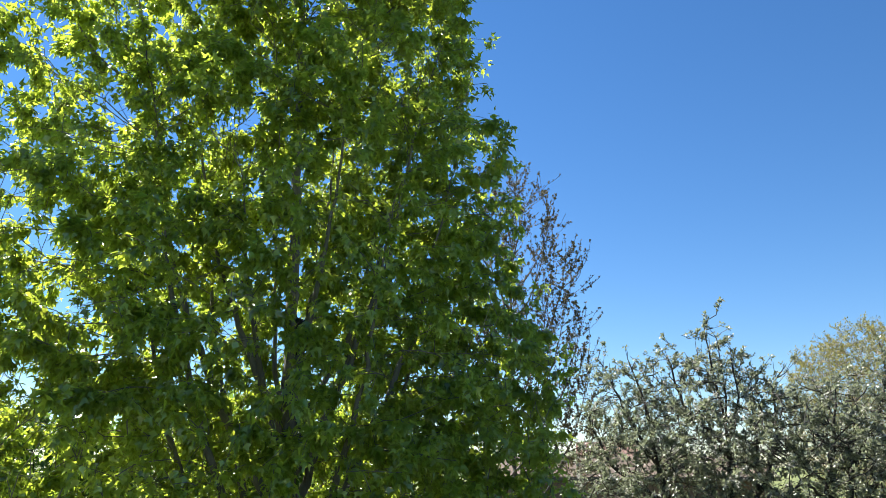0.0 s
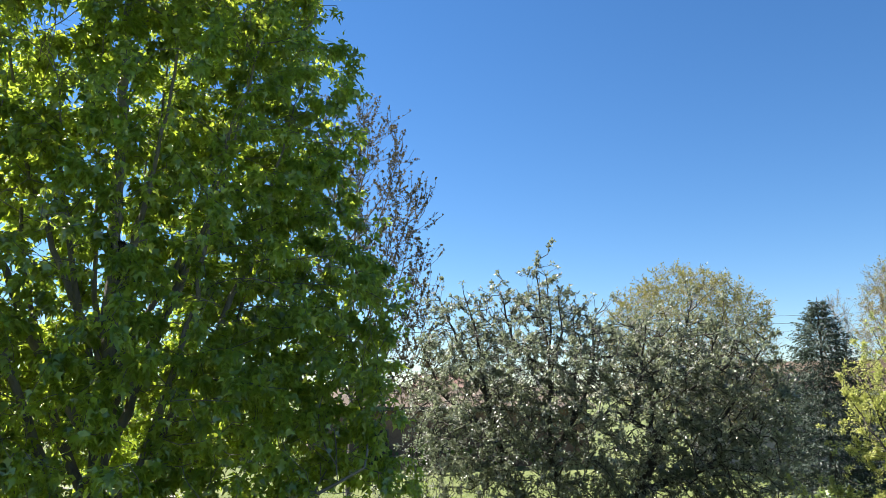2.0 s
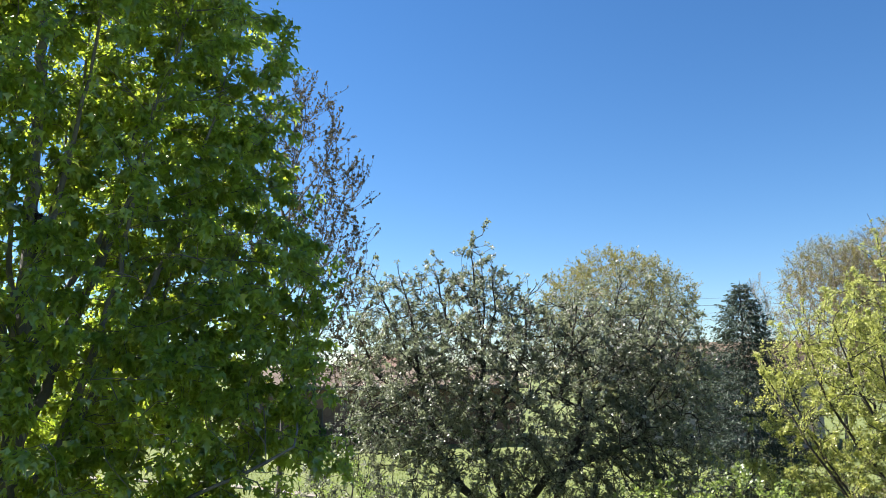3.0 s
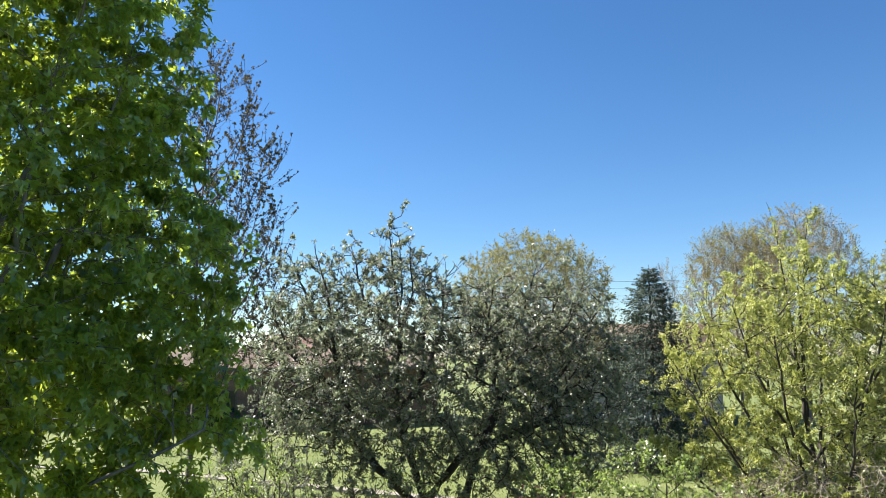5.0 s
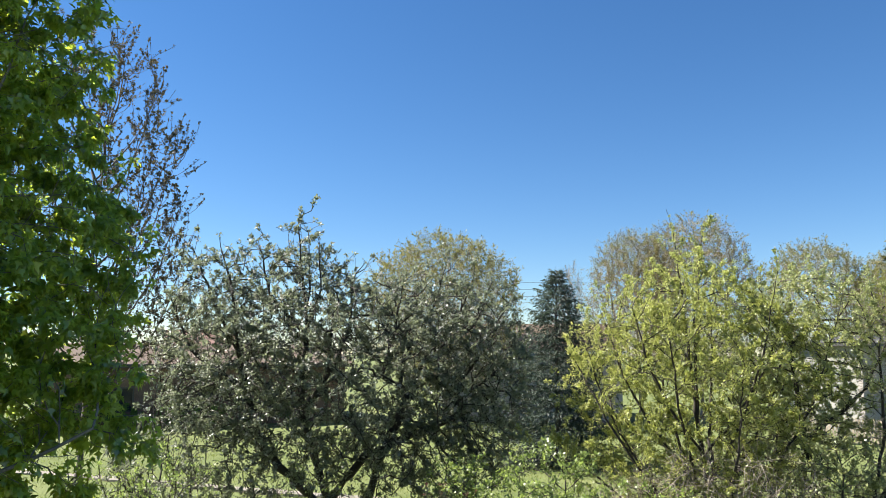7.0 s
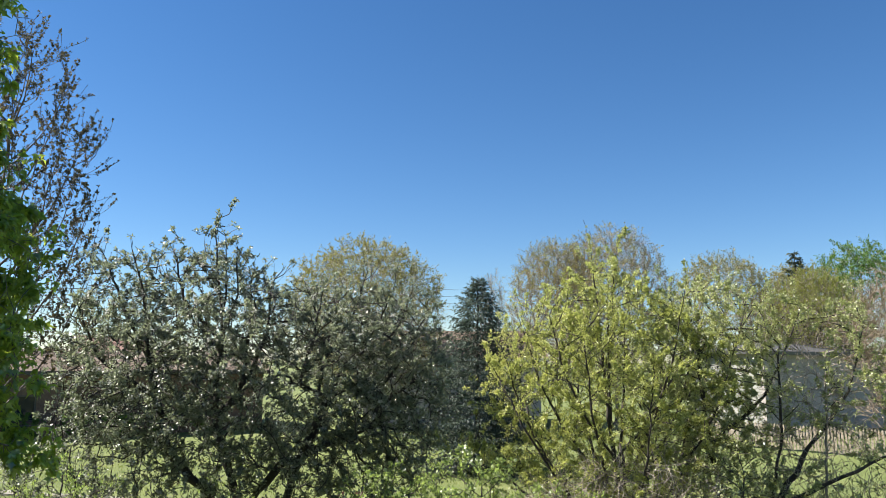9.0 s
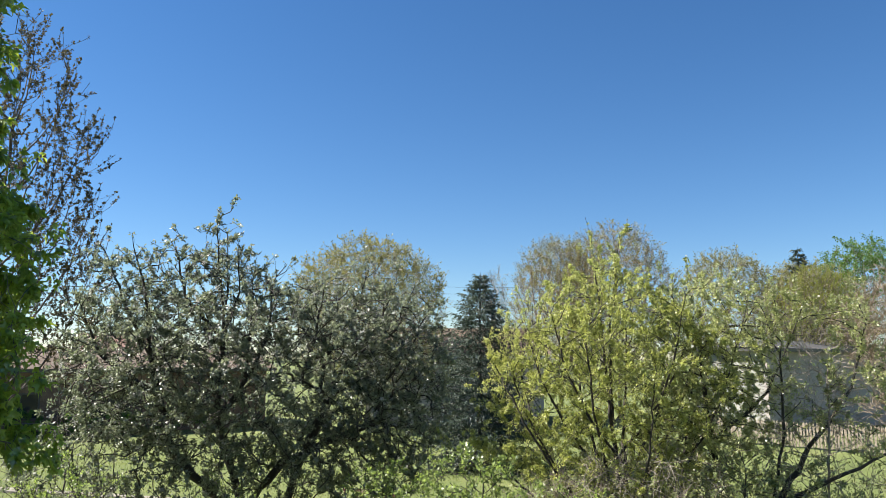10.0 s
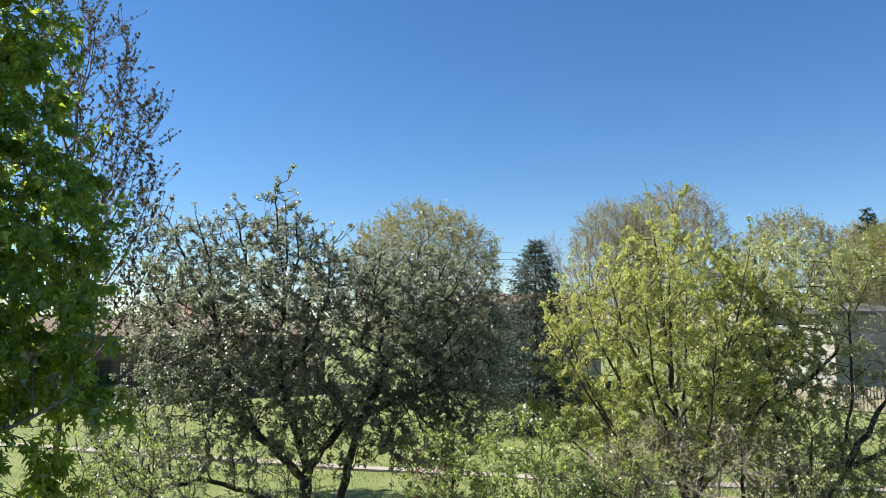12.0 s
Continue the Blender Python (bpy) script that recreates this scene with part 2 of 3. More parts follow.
def wood(name, pos, par, rad, material, sides=5, flare=0.0):
    """One mesh of tapering branches."""
    n = len(pos)
    tang = np.zeros((n, 3))
    has = par >= 0
    seg = np.zeros((n, 3))
    seg[has] = pos[has] - pos[par[has]]
    tang += seg
    np.add.at(tang, par[has], seg[has])
    tang /= np.linalg.norm(tang, axis=1, keepdims=True) + 1e-9
    ref = np.array([0.83, 0.31, 0.12])
    a = np.cross(tang, ref)
    a /= np.linalg.norm(a, axis=1, keepdims=True) + 1e-9
    b = np.cross(tang, a)
    ang = np.arange(sides) * 2 * math.pi / sides
    ca, sa = np.cos(ang)[None, :, None], np.sin(ang)[None, :, None]
    ring = a[:, None] * ca + b[:, None] * sa
    ch = np.nonzero(has)[0]
    r0 = np.minimum(rad[par[ch]], rad[ch] * 1.25)
    r1 = rad[ch]
    if flare:
        r0 = r0 * (1 + flare * np.exp(-np.maximum(pos[par[ch]][:, 2], 0) * 4))
        r1 = r1 * (1 + flare * np.exp(-np.maximum(pos[ch][:, 2], 0) * 4))
    lo = pos[par[ch]][:, None] + ring[par[ch]] * r0[:, None, None]
    hi = pos[ch][:, None] + ring[ch] * r1[:, None, None]
    verts = np.concatenate([lo, hi], axis=1).reshape(-1, 3)
    k = np.arange(sides)
    quad = np.stack([k, (k + 1) % sides, (k + 1) % sides + sides, k + sides], 1)
    faces = (np.arange(len(ch)) * 2 * sides)[:, None, None] + quad[None]
    return mesh_from(name, verts, faces, 4, material, smooth=True)


MAPLE_SHAPE = ([(0, 0, 0), (0.46, 0.3, -0.1), (0.15, 0.5, 0.04), (0, 1.12, -0.2), (-0.15, 0.5, 0.04), (-0.46, 0.3, -0.1)], [(0, i, i + 1) for i in range(1, 5)])
KITE_SHAPE = ([(0, 0, 0), (0.3, 0.46, 0.06), (0, 1, -0.1), (-0.3, 0.46, 0.06)], [(0, 1, 3), (1, 2, 3)])
OVAL_SHAPE = ([(0, 0, 0), (0.28, 0.42, 0.07), (0, 1, -0.1), (-0.28, 0.42, 0.07), (0, 0.48, -0.03)], [(0, 1, 4), (1, 2, 4), (2, 3, 4), (3, 0, 4)])
SLIM_SHAPE = ([(0, 0, 0), (0.2, 0.45, 0.05), (0, 1, -0.08), (-0.2, 0.45, 0.05)], [(0, 1, 3), (1, 2, 3)])
FLOWER_SHAPE = ([(0, 0, 0)] + [(0.5 * math.cos(i * 1.2566), 0.5 * math.sin(i * 1.2566), 0.16) for i in range(5)], [(0, 1 + i, 1 + (i + 1) % 5) for i in range(5)])
NEEDLE_SHAPE = ([(0, 0, 0), (0.15, 0.42, 0.1), (0, 1, -0.12), (-0.15, 0.42, 0.1)], [(0, 1, 3), (1, 2, 3)])


def leaves(name, shape, places, ways, sizes, rng, material, tilt=0.6):
    """One mesh of many leaves: each from its place along its way, turned at random about it."""
    tv, tf = np.array(shape[0], float), np.array(shape[1])
    n = len(places)
    y = ways / (np.linalg.norm(ways, axis=1, keepdims=True) + 1e-9)
    up = np.tile([0, 0, 1.0], (n, 1)) + rng.normal(size=(n, 3)) * tilt
    x = np.cross(y, up)
    x /= np.linalg.norm(x, axis=1, keepdims=True) + 1e-9
    z = np.cross(x, y)
    wide = sizes * rng.uniform(0.8, 1.2, n)
    curl = rng.uniform(-0.5, 2.2, n)
    v = (tv[None, :, 0:1] * (x * wide[:, None])[:, None] + tv[None, :, 1:2] * (y * sizes[:, None])[:, None]
         + tv[None, :, 2:3] * (z * (sizes * curl)[:, None])[:, None] + places[:, None])
    f = (np.arange(n) * len(tv))[:, None, None] + tf[None]
    return mesh_from(name, v.reshape(-1, 3), f, 3, material)


def leaf_spots(rng, pos, par, rad, thin, n, jitter, droop, bunch=7, outer=0.0, gaps=0.0, patch=0.9):
    """Places and directions for n leaves, in bunches that radiate from points on the thin wood, most of them near the tips.
    gaps thins them out in patches of about that many metres, as foliage gathers on its boughs."""
    ids = np.nonzero((rad < thin) & (par >= 0))[0]
    m = max(1, n // bunch)
    share = np.full(len(ids), 2.5)  # most leaves sit at the shoots' ends
    share[np.isin(ids, par)] = 1.0
    if outer:
        mid = pos[ids].mean(0)
        far = np.linalg.norm((pos[ids] - mid) * (1, 1, 0.8), axis=1) + np.maximum(pos[ids][:, 2] - mid[2], 0)
        share *= far ** outer
    if gaps:
        q = pos[ids] * (6.283 / patch) + np.sin(pos[ids][:, [1, 2, 0]] * 2.1) * 2.0
        wave = np.sin(q[:, 0]) * np.cos(0.8 * q[:, 1]) + np.sin(0.9 * q[:, 2] + 0.7 * q[:, 0]) + 0.6 * np.sin(1.9 * q[:, 1] + 1.3 * q[:, 2])
        share *= np.clip(0.5 + gaps * wave, 0.02, 1.0)
    spot = rng.choice(ids, m, p=share / share.sum())
    t = 1 - rng.random(m)[:, None] ** 1.6
    p = pos[spot] * t + pos[par[spot]] * (1 - t)
    along = pos[spot] - pos[par[spot]]
    along /= np.linalg.norm(along, axis=1, keepdims=True) + 1e-9
    which = rng.integers(0, m, n)
    w = along[which] * 0.55 + rng.normal(size=(n, 3)) * 0.65
    w[:, 2] += droop
    w /= np.linalg.norm(w, axis=1, keepdims=True) + 1e-9
    return p[which] + w * (jitter * rng.uniform(0.1, 1.0, n))[:, None] + rng.normal(size=(n, 3)) * jitter * 0.25, w


def single_leaves(ob, shape, rng, pos, par, rad, thin, material, n, size):
    """The foremost leaves, each an object of its own; they share a few meshes."""
    meshes = []
    for k in range(5):
        v = np.array(shape[0], float) * size * (0.8 + 0.1 * k)
        v[:, 2] *= 0.6 + 0.5 * k
        meshes.append(mesh_from("leaf", v, np.array(shape[1]), 3, material))
    p, w = leaf_spots(rng, pos, par, rad, thin, 14000, 0.07, -0.4, 6)
    front = np.argsort(p[:, 1] + 0.25 * rng.random(len(p)))[:n]
    for i in front:
        leaf = part("leaf", meshes[i % 5], material, ob)
        turn = Vector(w[i]).to_track_quat("Y", "Z").to_matrix().to_4x4()
        leaf.matrix_local = Matrix.Translation(p[i]) @ turn @ pose(0, 0, 0, 0, rng.uniform(-40, 40), 0)


def fan(n, base, rise, length, shorter, flat, lean=0.37, twist=0.5):
    """Stems that leave a trunk all round, each a little higher and shorter than the one before, and bend upright."""
    lines = []
    for k in range(n):
        a, h = k * 2.4 + twist, base + rise * k
        ln = length - shorter * k + 0.09 * length * math.sin(k * 5.1)
        lines.append([(ln * r * lean / 0.37 * math.cos(a), ln * r * lean / 0.37 * math.sin(a) * flat - 0.1, h + ln * z) for r, z in ((0, 0), (0.09, 0.16), (0.19, 0.36), (0.29, 0.62), (0.37, 0.98))])
    return lines


def tree(name, x, y, label, blobs, stems, wood_mat, leaf_specs, seed, n_points=1500, step=0.22, reach=2.5, kill=0.4, up=0.12, wobble=0.15,
         tip=0.004, most=0.2, thin=0.02, shoots=None, sides=5, shell=0.5, power=2.4, group="", category="tree", start_from=0.35, flare=0.5, limit=9000, twig_mat=None, singles=None, leader=None, leaf_thin=None):
    """A tree or shrub. Blobs and stems are given along its own axes, turned towards the origin: x sideways, y away, z up."""
    rng = np.random.default_rng(seed)
    turn = math.degrees(math.atan2(y, x)) - 90
    ob = thing(name, x, y, 0.0, label, category, group, turn=turn)
    pos, par, stem_ends = grow(rng, stems, cloud(rng, blobs, n_points, shell), step, reach, kill, up, wobble, limit, start_from)
    rad = thickness(par, tip, power, most)
    if leader:  # the first stems are the tree's leaders, and keep some girth
        for a, b, girth in zip([0] + stem_ends, stem_ends, leader):
            rad[a:b] = np.maximum(rad[a:b], girth * np.linspace(1.0, 0.1, b - a))
    part("trunk", wood(name + "_wood", pos, par, rad, wood_mat, sides, flare), wood_mat, ob)
    if shoots:
        per, length, tip2 = shoots[:3]
        n0 = len(pos)
        pos, par = twigs(rng, pos, par, rad, thin, per, length, *(shoots[3:]))
        rad = np.concatenate([rad, np.full(len(pos) - n0, tip2)])
        fine = part("twigwork", wood(name + "_twigs", pos, np.where(np.arange(len(pos)) < n0, -1, par), rad, twig_mat or wood_mat, 3), wood_mat, ob)
        fine["kind"] = "stuff"
    for pname, shape, material, n, size, jitter, droop, plabel, *more in leaf_specs:
        p, w = leaf_spots(rng, pos, par, rad, leaf_thin or thin, n, jitter, droop, *more)
        crown = part(pname, leaves(name + "_" + pname, shape, p, w, size * rng.uniform(0.6, 1.25, n), rng, material), material, ob, plabel)
        crown["kind"] = "stuff"
    if singles:
        single_leaves(ob, leaf_specs[0][1], rng, pos, par, rad, thin, *singles)
    return ob, pos, par, rad, rng


# ---- ground ----
def ground_sheet():
    rng = np.random.default_rng(3)
    g = np.concatenate([-np.geomspace(1500, 62, 14), np.linspace(-60, 60, 81), np.geomspace(62, 1500, 14)])
    X, Y = np.meshgrid(g, g)
    Z = 0.04 * np.sin(X * 0.21 + 1) * np.cos(Y * 0.17)
    v = np.stack([X, Y, Z], -1).reshape(-1, 3)
    n = len(g)
    i = (np.arange(n - 1)[:, None] * n + np.arange(n - 1)[None]).ravel()
    f = np.stack([i, i + 1, i + n + 1, i + n], 1)
    ob = new("ground", mesh_from("ground", v, f, 4, LAWN, smooth=True))
    return tagged(ob, "mown bright green spring lawn with paler patches", "lawn", kind="structure")


ground_sheet()

# ---- the trees, nearest and largest first ----
maple_blobs = [(0.2, 0.0, 5.0, 3.1, 1.75, 2.5), (0.25, 0.0, 7.5, 2.55, 1.75, 2.6), (0.25, 0.0, 10.4, 2.17, 1.4, 2.6), (-1.9, 0.0, 5.6, 2.6, 1.68, 3.0), (1.7, -0.32, 4.1, 1.55, 1.05, 1.3), (1.8, 0.3, 4.3, 1.45, 1.2, 1.5), (0, 0.0, 3.8, 2.6, 1.82, 1.2), (-1.8, 0.0, 4.0, 2.2, 1.2, 1.0), (1.4, -0.24, 3.25, 1.7, 1.3, 0.65), (-0.8, -0.24, 3.2, 2.2, 1.4, 0.7), (-1.8, -0.24, 9.0, 2.0, 1.1, 2.4), (0.3, 0.64, 3.5, 2.3, 1.12, 1.0), (2.65, -0.6, 3.4, 0.6, 0.6, 0.5), (1.5, 0.1, 6.2, 1.25, 1.3, 2.6), (1.25, 0, 9.3, 0.95, 1.0, 2.2), (1.8, 0.2, 4.3, 1.3, 1.3, 1.3), (1.9, 0.3, 5.6, 1.05, 1.2, 1.6), (-0.2, -0.7, 2.5, 0.8, 0.4, 0.5), (0.7, -0.6, 2.75, 0.8, 0.5, 0.4), (2.15, -0.2, 3.2, 0.95, 0.9, 0.8), (2.1, -0.3, 2.55, 0.7, 0.6, 0.45), (1.0, 1.2, 5.8, 1.2, 1.1, 2.8), (0.8, 1.1, 8.8, 1.0, 0.9, 2.2), (1.5, 1.0, 4.0, 1.3, 1.0, 1.2)]
maple_stems = [[(0, 0, 0), (0.02, 0.02, 1.2), (0.0, 0, 2.4), (0.05, -0.1, 4.2), (0.0, -0.1, 6.5), (-0.1, -0.1, 9.5), (-0.2, 0, 12.4)]]
maple_stems += fan(17, 1.7, 0.2, 5.6, 0.15, 0.62)  # limbs all round the trunk
maple_stems += [[(0.0, 0, 2.0), (1.0, -0.6, 2.7), (2.0, -1.0, 3.2), (2.5, -1.15, 3.45)], [(0.0, 0, 2.0), (-1.1, -0.6, 2.8), (-2.3, -0.9, 3.6), (-3.2, -0.8, 4.4)]]
tree("maple_tree", -1.97, 8.28, "tall dense maple in fresh green leaf on the lawn", maple_blobs, maple_stems, BARK,
     [("crown", MAPLE_SHAPE, MAPLE, 212000, 0.088, 0.1, -1.1, "translucent green lobed leaves", 5, 0.0, 0.48, 1.5)], 11, n_points=10500, step=0.2, reach=1.6, kill=0.27,
     up=0.3, tip=0.0042, most=0.15, thin=0.012, shell=0.36, power=2.3, limit=17000, shoots=(1, 0.34, 0.0032, 0.0, 1.0), singles=(MAPLE_ONE, 240, 0.09), start_from=0.19, leader=[0.13] + [0.062] * 10 + [0.045] * 9)



def nest(x, y, z):
    """A dark lump of twigs lodged against the trunk."""
    rng = np.random.default_rng(90)
    ob = thing("nest", x, y, z, "dark bundle of old twigs lodged in the maple", "nest")
    bm = bmesh.new()
    bmesh.ops.create_icosphere(bm, subdivisions=3, radius=1.0)
    for v in bm.verts:
        p = v.co * (1 + 0.12 * math.sin(7 * v.co.x + 3 * v.co.z) + 0.1 * math.sin(9 * v.co.y - 5 * v.co.z))
        v.co = (p.x * 0.1, p.y * 0.1, p.z * 0.19)
    part("core", bm, DARK_BARK, ob)
    n = 260
    d = rng.normal(size=(n, 3))
    d /= np.linalg.norm(d, axis=1, keepdims=True)
    mid = d * (0.105, 0.105, 0.195)
    side = np.cross(d, rng.normal(size=(n, 3)))
    side /= np.linalg.norm(side, axis=1, keepdims=True)
    half = side * rng.uniform(0.05, 0.11, n)[:, None] + d * rng.uniform(-0.02, 0.02, n)[:, None]
    pos = np.stack([mid - half, mid + half], 1).reshape(-1, 3)
    par = np.tile([-1, 0], n) + np.repeat(np.arange(n) * 2, 2) * np.tile([0, 1], n)
    sticks = part("twigs", wood("nest_twigs", pos, par, np.full(2 * n, 0.004), DARK_BARK, 3), DARK_BARK, ob)
    sticks["kind"] = "stuff"


nest(-1.84, 8.1, 5.57)

tree("sparse_tree", 1.33, 20.6, "tall thin-twigged tree with sparse reddish young leaves", [(0.2, 0, 8.2, 2.0, 2.2, 4.4), (1.2, 0, 6.2, 1.4, 1.6, 2.5), (1.7, 0, 4.6, 1.4, 1.4, 1.2)],
     [[(0, 0, 0), (0.1, 0, 3), (0, 0, 7), (0.2, 0, 11)]] + fan(26, 2.3, 0.3, 4.4, 0.09, 0.9, 0.52, 0.2) + [[(0.1, 0, 3.0), (1.3, 0.2, 4.4), (2.5, 0.1, 5.0)], [(0.1, 0, 2.6), (1.2, -0.2, 3.7), (2.3, -0.3, 4.0)]], SPARSE_BARK,
     [("crown", KITE_SHAPE, RUSSET, 46000, 0.06, 0.03, 0.6, "small russet-green young leaves", 6)], 12, n_points=1200, step=0.26, reach=1.6, kill=0.45, up=0.35, tip=0.008, thin=0.014, leaf_thin=0.007, shoots=(2, 0.8, 0.006, 0.5, 0.9, 5), leader=[0.06] + [0.028] * 28)

crab_tips = [(-2.25, 5.95), (-1.8, 6.0), (-1.2, 5.98), (-0.62, 6.42), (-0.46, 6.25), (-0.28, 6.05), (-0.05, 5.45), (0.26, 5.5), (1.05, 5.4), (1.4, 5.6), (1.8, 5.8), (2.2, 5.6), (2.55, 5.5), (2.85, 5.2), (3.05, 4.8), (-2.5, 5.1)]
crab_blobs = [(0.1, 0, 3.8, 3.0, 1.7, 1.6), (-0.7, 0, 4.7, 1.5, 1.0, 1.0), (-0.6, 0.2, 4.9, 1.3, 1.0, 0.9), (-0.45, 0, 5.55, 0.5, 0.5, 0.55), (-1.2, 0, 5.4, 0.6, 0.5, 0.4), (-1.9, 0, 4.8, 0.7, 0.8, 0.75), (1.4, 0, 4.6, 1.3, 1.2, 0.8), (2.2, 0, 4.3, 0.95, 1.0, 0.7), (1.75, 0.2, 4.8, 0.9, 0.7, 0.6),
              (2.2, 0, 3.7, 0.95, 1.3, 1.3), (-1.9, 0, 3.6, 0.85, 1.2, 1.1), (-2.4, -0.3, 2.6, 1.0, 0.8, 0.7), (1.6, -0.2, 3.1, 1.4, 1.1, 0.7), (0.1, -0.5, 2.35, 2.3, 0.8, 0.35), (1.7, -0.3, 2.3, 0.8, 0.7, 0.5), (2.4, -0.2, 2.6, 0.7, 0.7, 0.6), (-1.9, -0.6, 1.9, 1.2, 0.6, 0.35), (0.0, -0.9, 2.7, 1.5, 0.4, 0.55), (1.2, -0.8, 2.5, 0.9, 0.4, 0.6), (-1.1, -0.8, 2.4, 0.8, 0.4, 0.5)]
crab_blobs += [(a, 0.25 * math.sin(5 * a), z - 0.45, 0.27, 0.27, 0.5) for a, z in crab_tips]
crab_blobs += [(-0.7, 0, 5.5, 0.6, 0.45, 0.6), (-1.75, 0, 5.3, 0.6, 0.45, 0.4), (-0.6, 0, 5.95, 0.36, 0.32, 0.42), (-0.56, 0, 6.25, 0.22, 0.2, 0.25), (-1.5, 0.4, 4.2, 1.2, 0.9, 1.0), (-1.7, -0.3, 3.6, 1.1, 0.8, 0.8)]
crab_spires = [[(a * 0.7, 0.25 * math.sin(5 * a), z - 1.6), (a * 0.88, 0.25 * math.sin(5 * a), z - 0.9), (a, 0.25 * math.sin(5 * a), z - 0.2)] for a, z in crab_tips]
tree("crabapple_tree", 4.35, 11.1, "spreading crabapple in white blossom with grey-green leaves", crab_blobs,
     [[(-0.05, 0, 0), (-0.1, 0, 1.0), (-0.05, 0.1, 1.9), (-0.5, 0.1, 3.2), (-0.45, 0, 4.6)], [(0.25, 0.1, 0), (0.4, 0.1, 1.2), (0.7, 0.1, 2.4), (1.4, 0.1, 4.0)],
      [(-0.1, 0, 1.1), (-0.9, -0.2, 1.65), (-1.6, -0.3, 1.86), (-2.3, -0.3, 1.75), (-3.0, -0.3, 1.35)], [(-0.05, 0, 1.9), (0.5, -0.2, 2.6), (1.9, -0.3, 3.2)], [(-0.1, 0, 1.8), (-1.1, -0.1, 2.8), (-1.5, 0, 4.2)], [(-0.5, 0.1, 3.2), (0.1, 0.1, 4.1)], [(0.7, 0.1, 2.4), (1.3, 0, 3.6)]] + crab_spires, DARK_BARK,
     [("crown", KITE_SHAPE, CRAB, 178000, 0.044, 0.03, 0.15, "grey-green oval leaves", 9, 0.0, 0.3, 0.7), ("blossom", FLOWER_SHAPE, PETAL, 12000, 0.026, 0.045, 0.3, "white crabapple blossom", 14)],
     13, n_points=8500, step=0.16, reach=1.3, kill=0.2, up=0.15, tip=0.007, most=0.14, thin=0.017, wobble=0.3, limit=15000, start_from=0.25, shoots=(2, 0.26, 0.004, 0.15, 1.0, 2), shell=0.35, leader=[0.07] * 2 + [0.055] * 5)

yellow_blobs = [(0, 0, 3.7, 1.75, 1.6, 1.4), (-0.3, 0, 4.75, 1.05, 1.0, 0.7), (-0.8, 0, 4.4, 0.8, 0.9, 0.8), (-0.4, 0, 5.2, 0.3, 0.3, 0.35), (-0.2, 0, 2.6, 1.6, 1.3, 0.9), (-1.1, 0, 3.6, 0.85, 1.0, 1.0),
                (-1.4, 0, 2.6, 0.7, 0.7, 0.5)]
yellow_stems = [[(0, 0, 0), (0.05, 0, 1.5), (-0.1, 0, 3.2), (-0.33, 0, 5.95)], [(-0.1, 0, 3.2), (-0.1, 0, 4.6), (0.08, 0, 6.0)], [(0.05, 0, 0.7), (-0.5, -0.5, 2.0), (-1.3, -0.7, 3.3), (-1.8, -0.5, 4.2)]]
yellow_stems += [[(0.0, -0.1, 0.5), (-0.7, -0.3, 1.8), (-1.6, -0.4, 2.55), (-2.5, -0.4, 2.9)], [(-0.5, -0.2, 1.5), (-1.3, -0.3, 1.9), (-2.2, -0.4, 2.0)]]
yellow_stems += [[(0.1, 0, 0.3), (0.75, -0.1, 1.5), (0.8, -0.1, 2.6), (1.05, 0, 3.9)]] + fan(13, 0.9, 0.16, 3.4, 0.1, 0.8, 0.55, 2.6)
tree("yellow_leafed_tree", 8.5, 7.45, "small twiggy tree in fresh yellow-green leaf", yellow_blobs, yellow_stems, DARK_BARK,
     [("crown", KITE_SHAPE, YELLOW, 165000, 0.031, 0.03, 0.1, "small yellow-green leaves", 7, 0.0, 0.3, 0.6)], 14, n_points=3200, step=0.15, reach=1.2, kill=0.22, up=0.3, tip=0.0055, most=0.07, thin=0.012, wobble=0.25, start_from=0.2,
     shoots=(1, 0.36, 0.0034, 0.4, 0.9, 3), shell=0.35, leader=[0.06, 0.03, 0.035, 0.035, 0.025, 0.045] + [0.022] * 13)

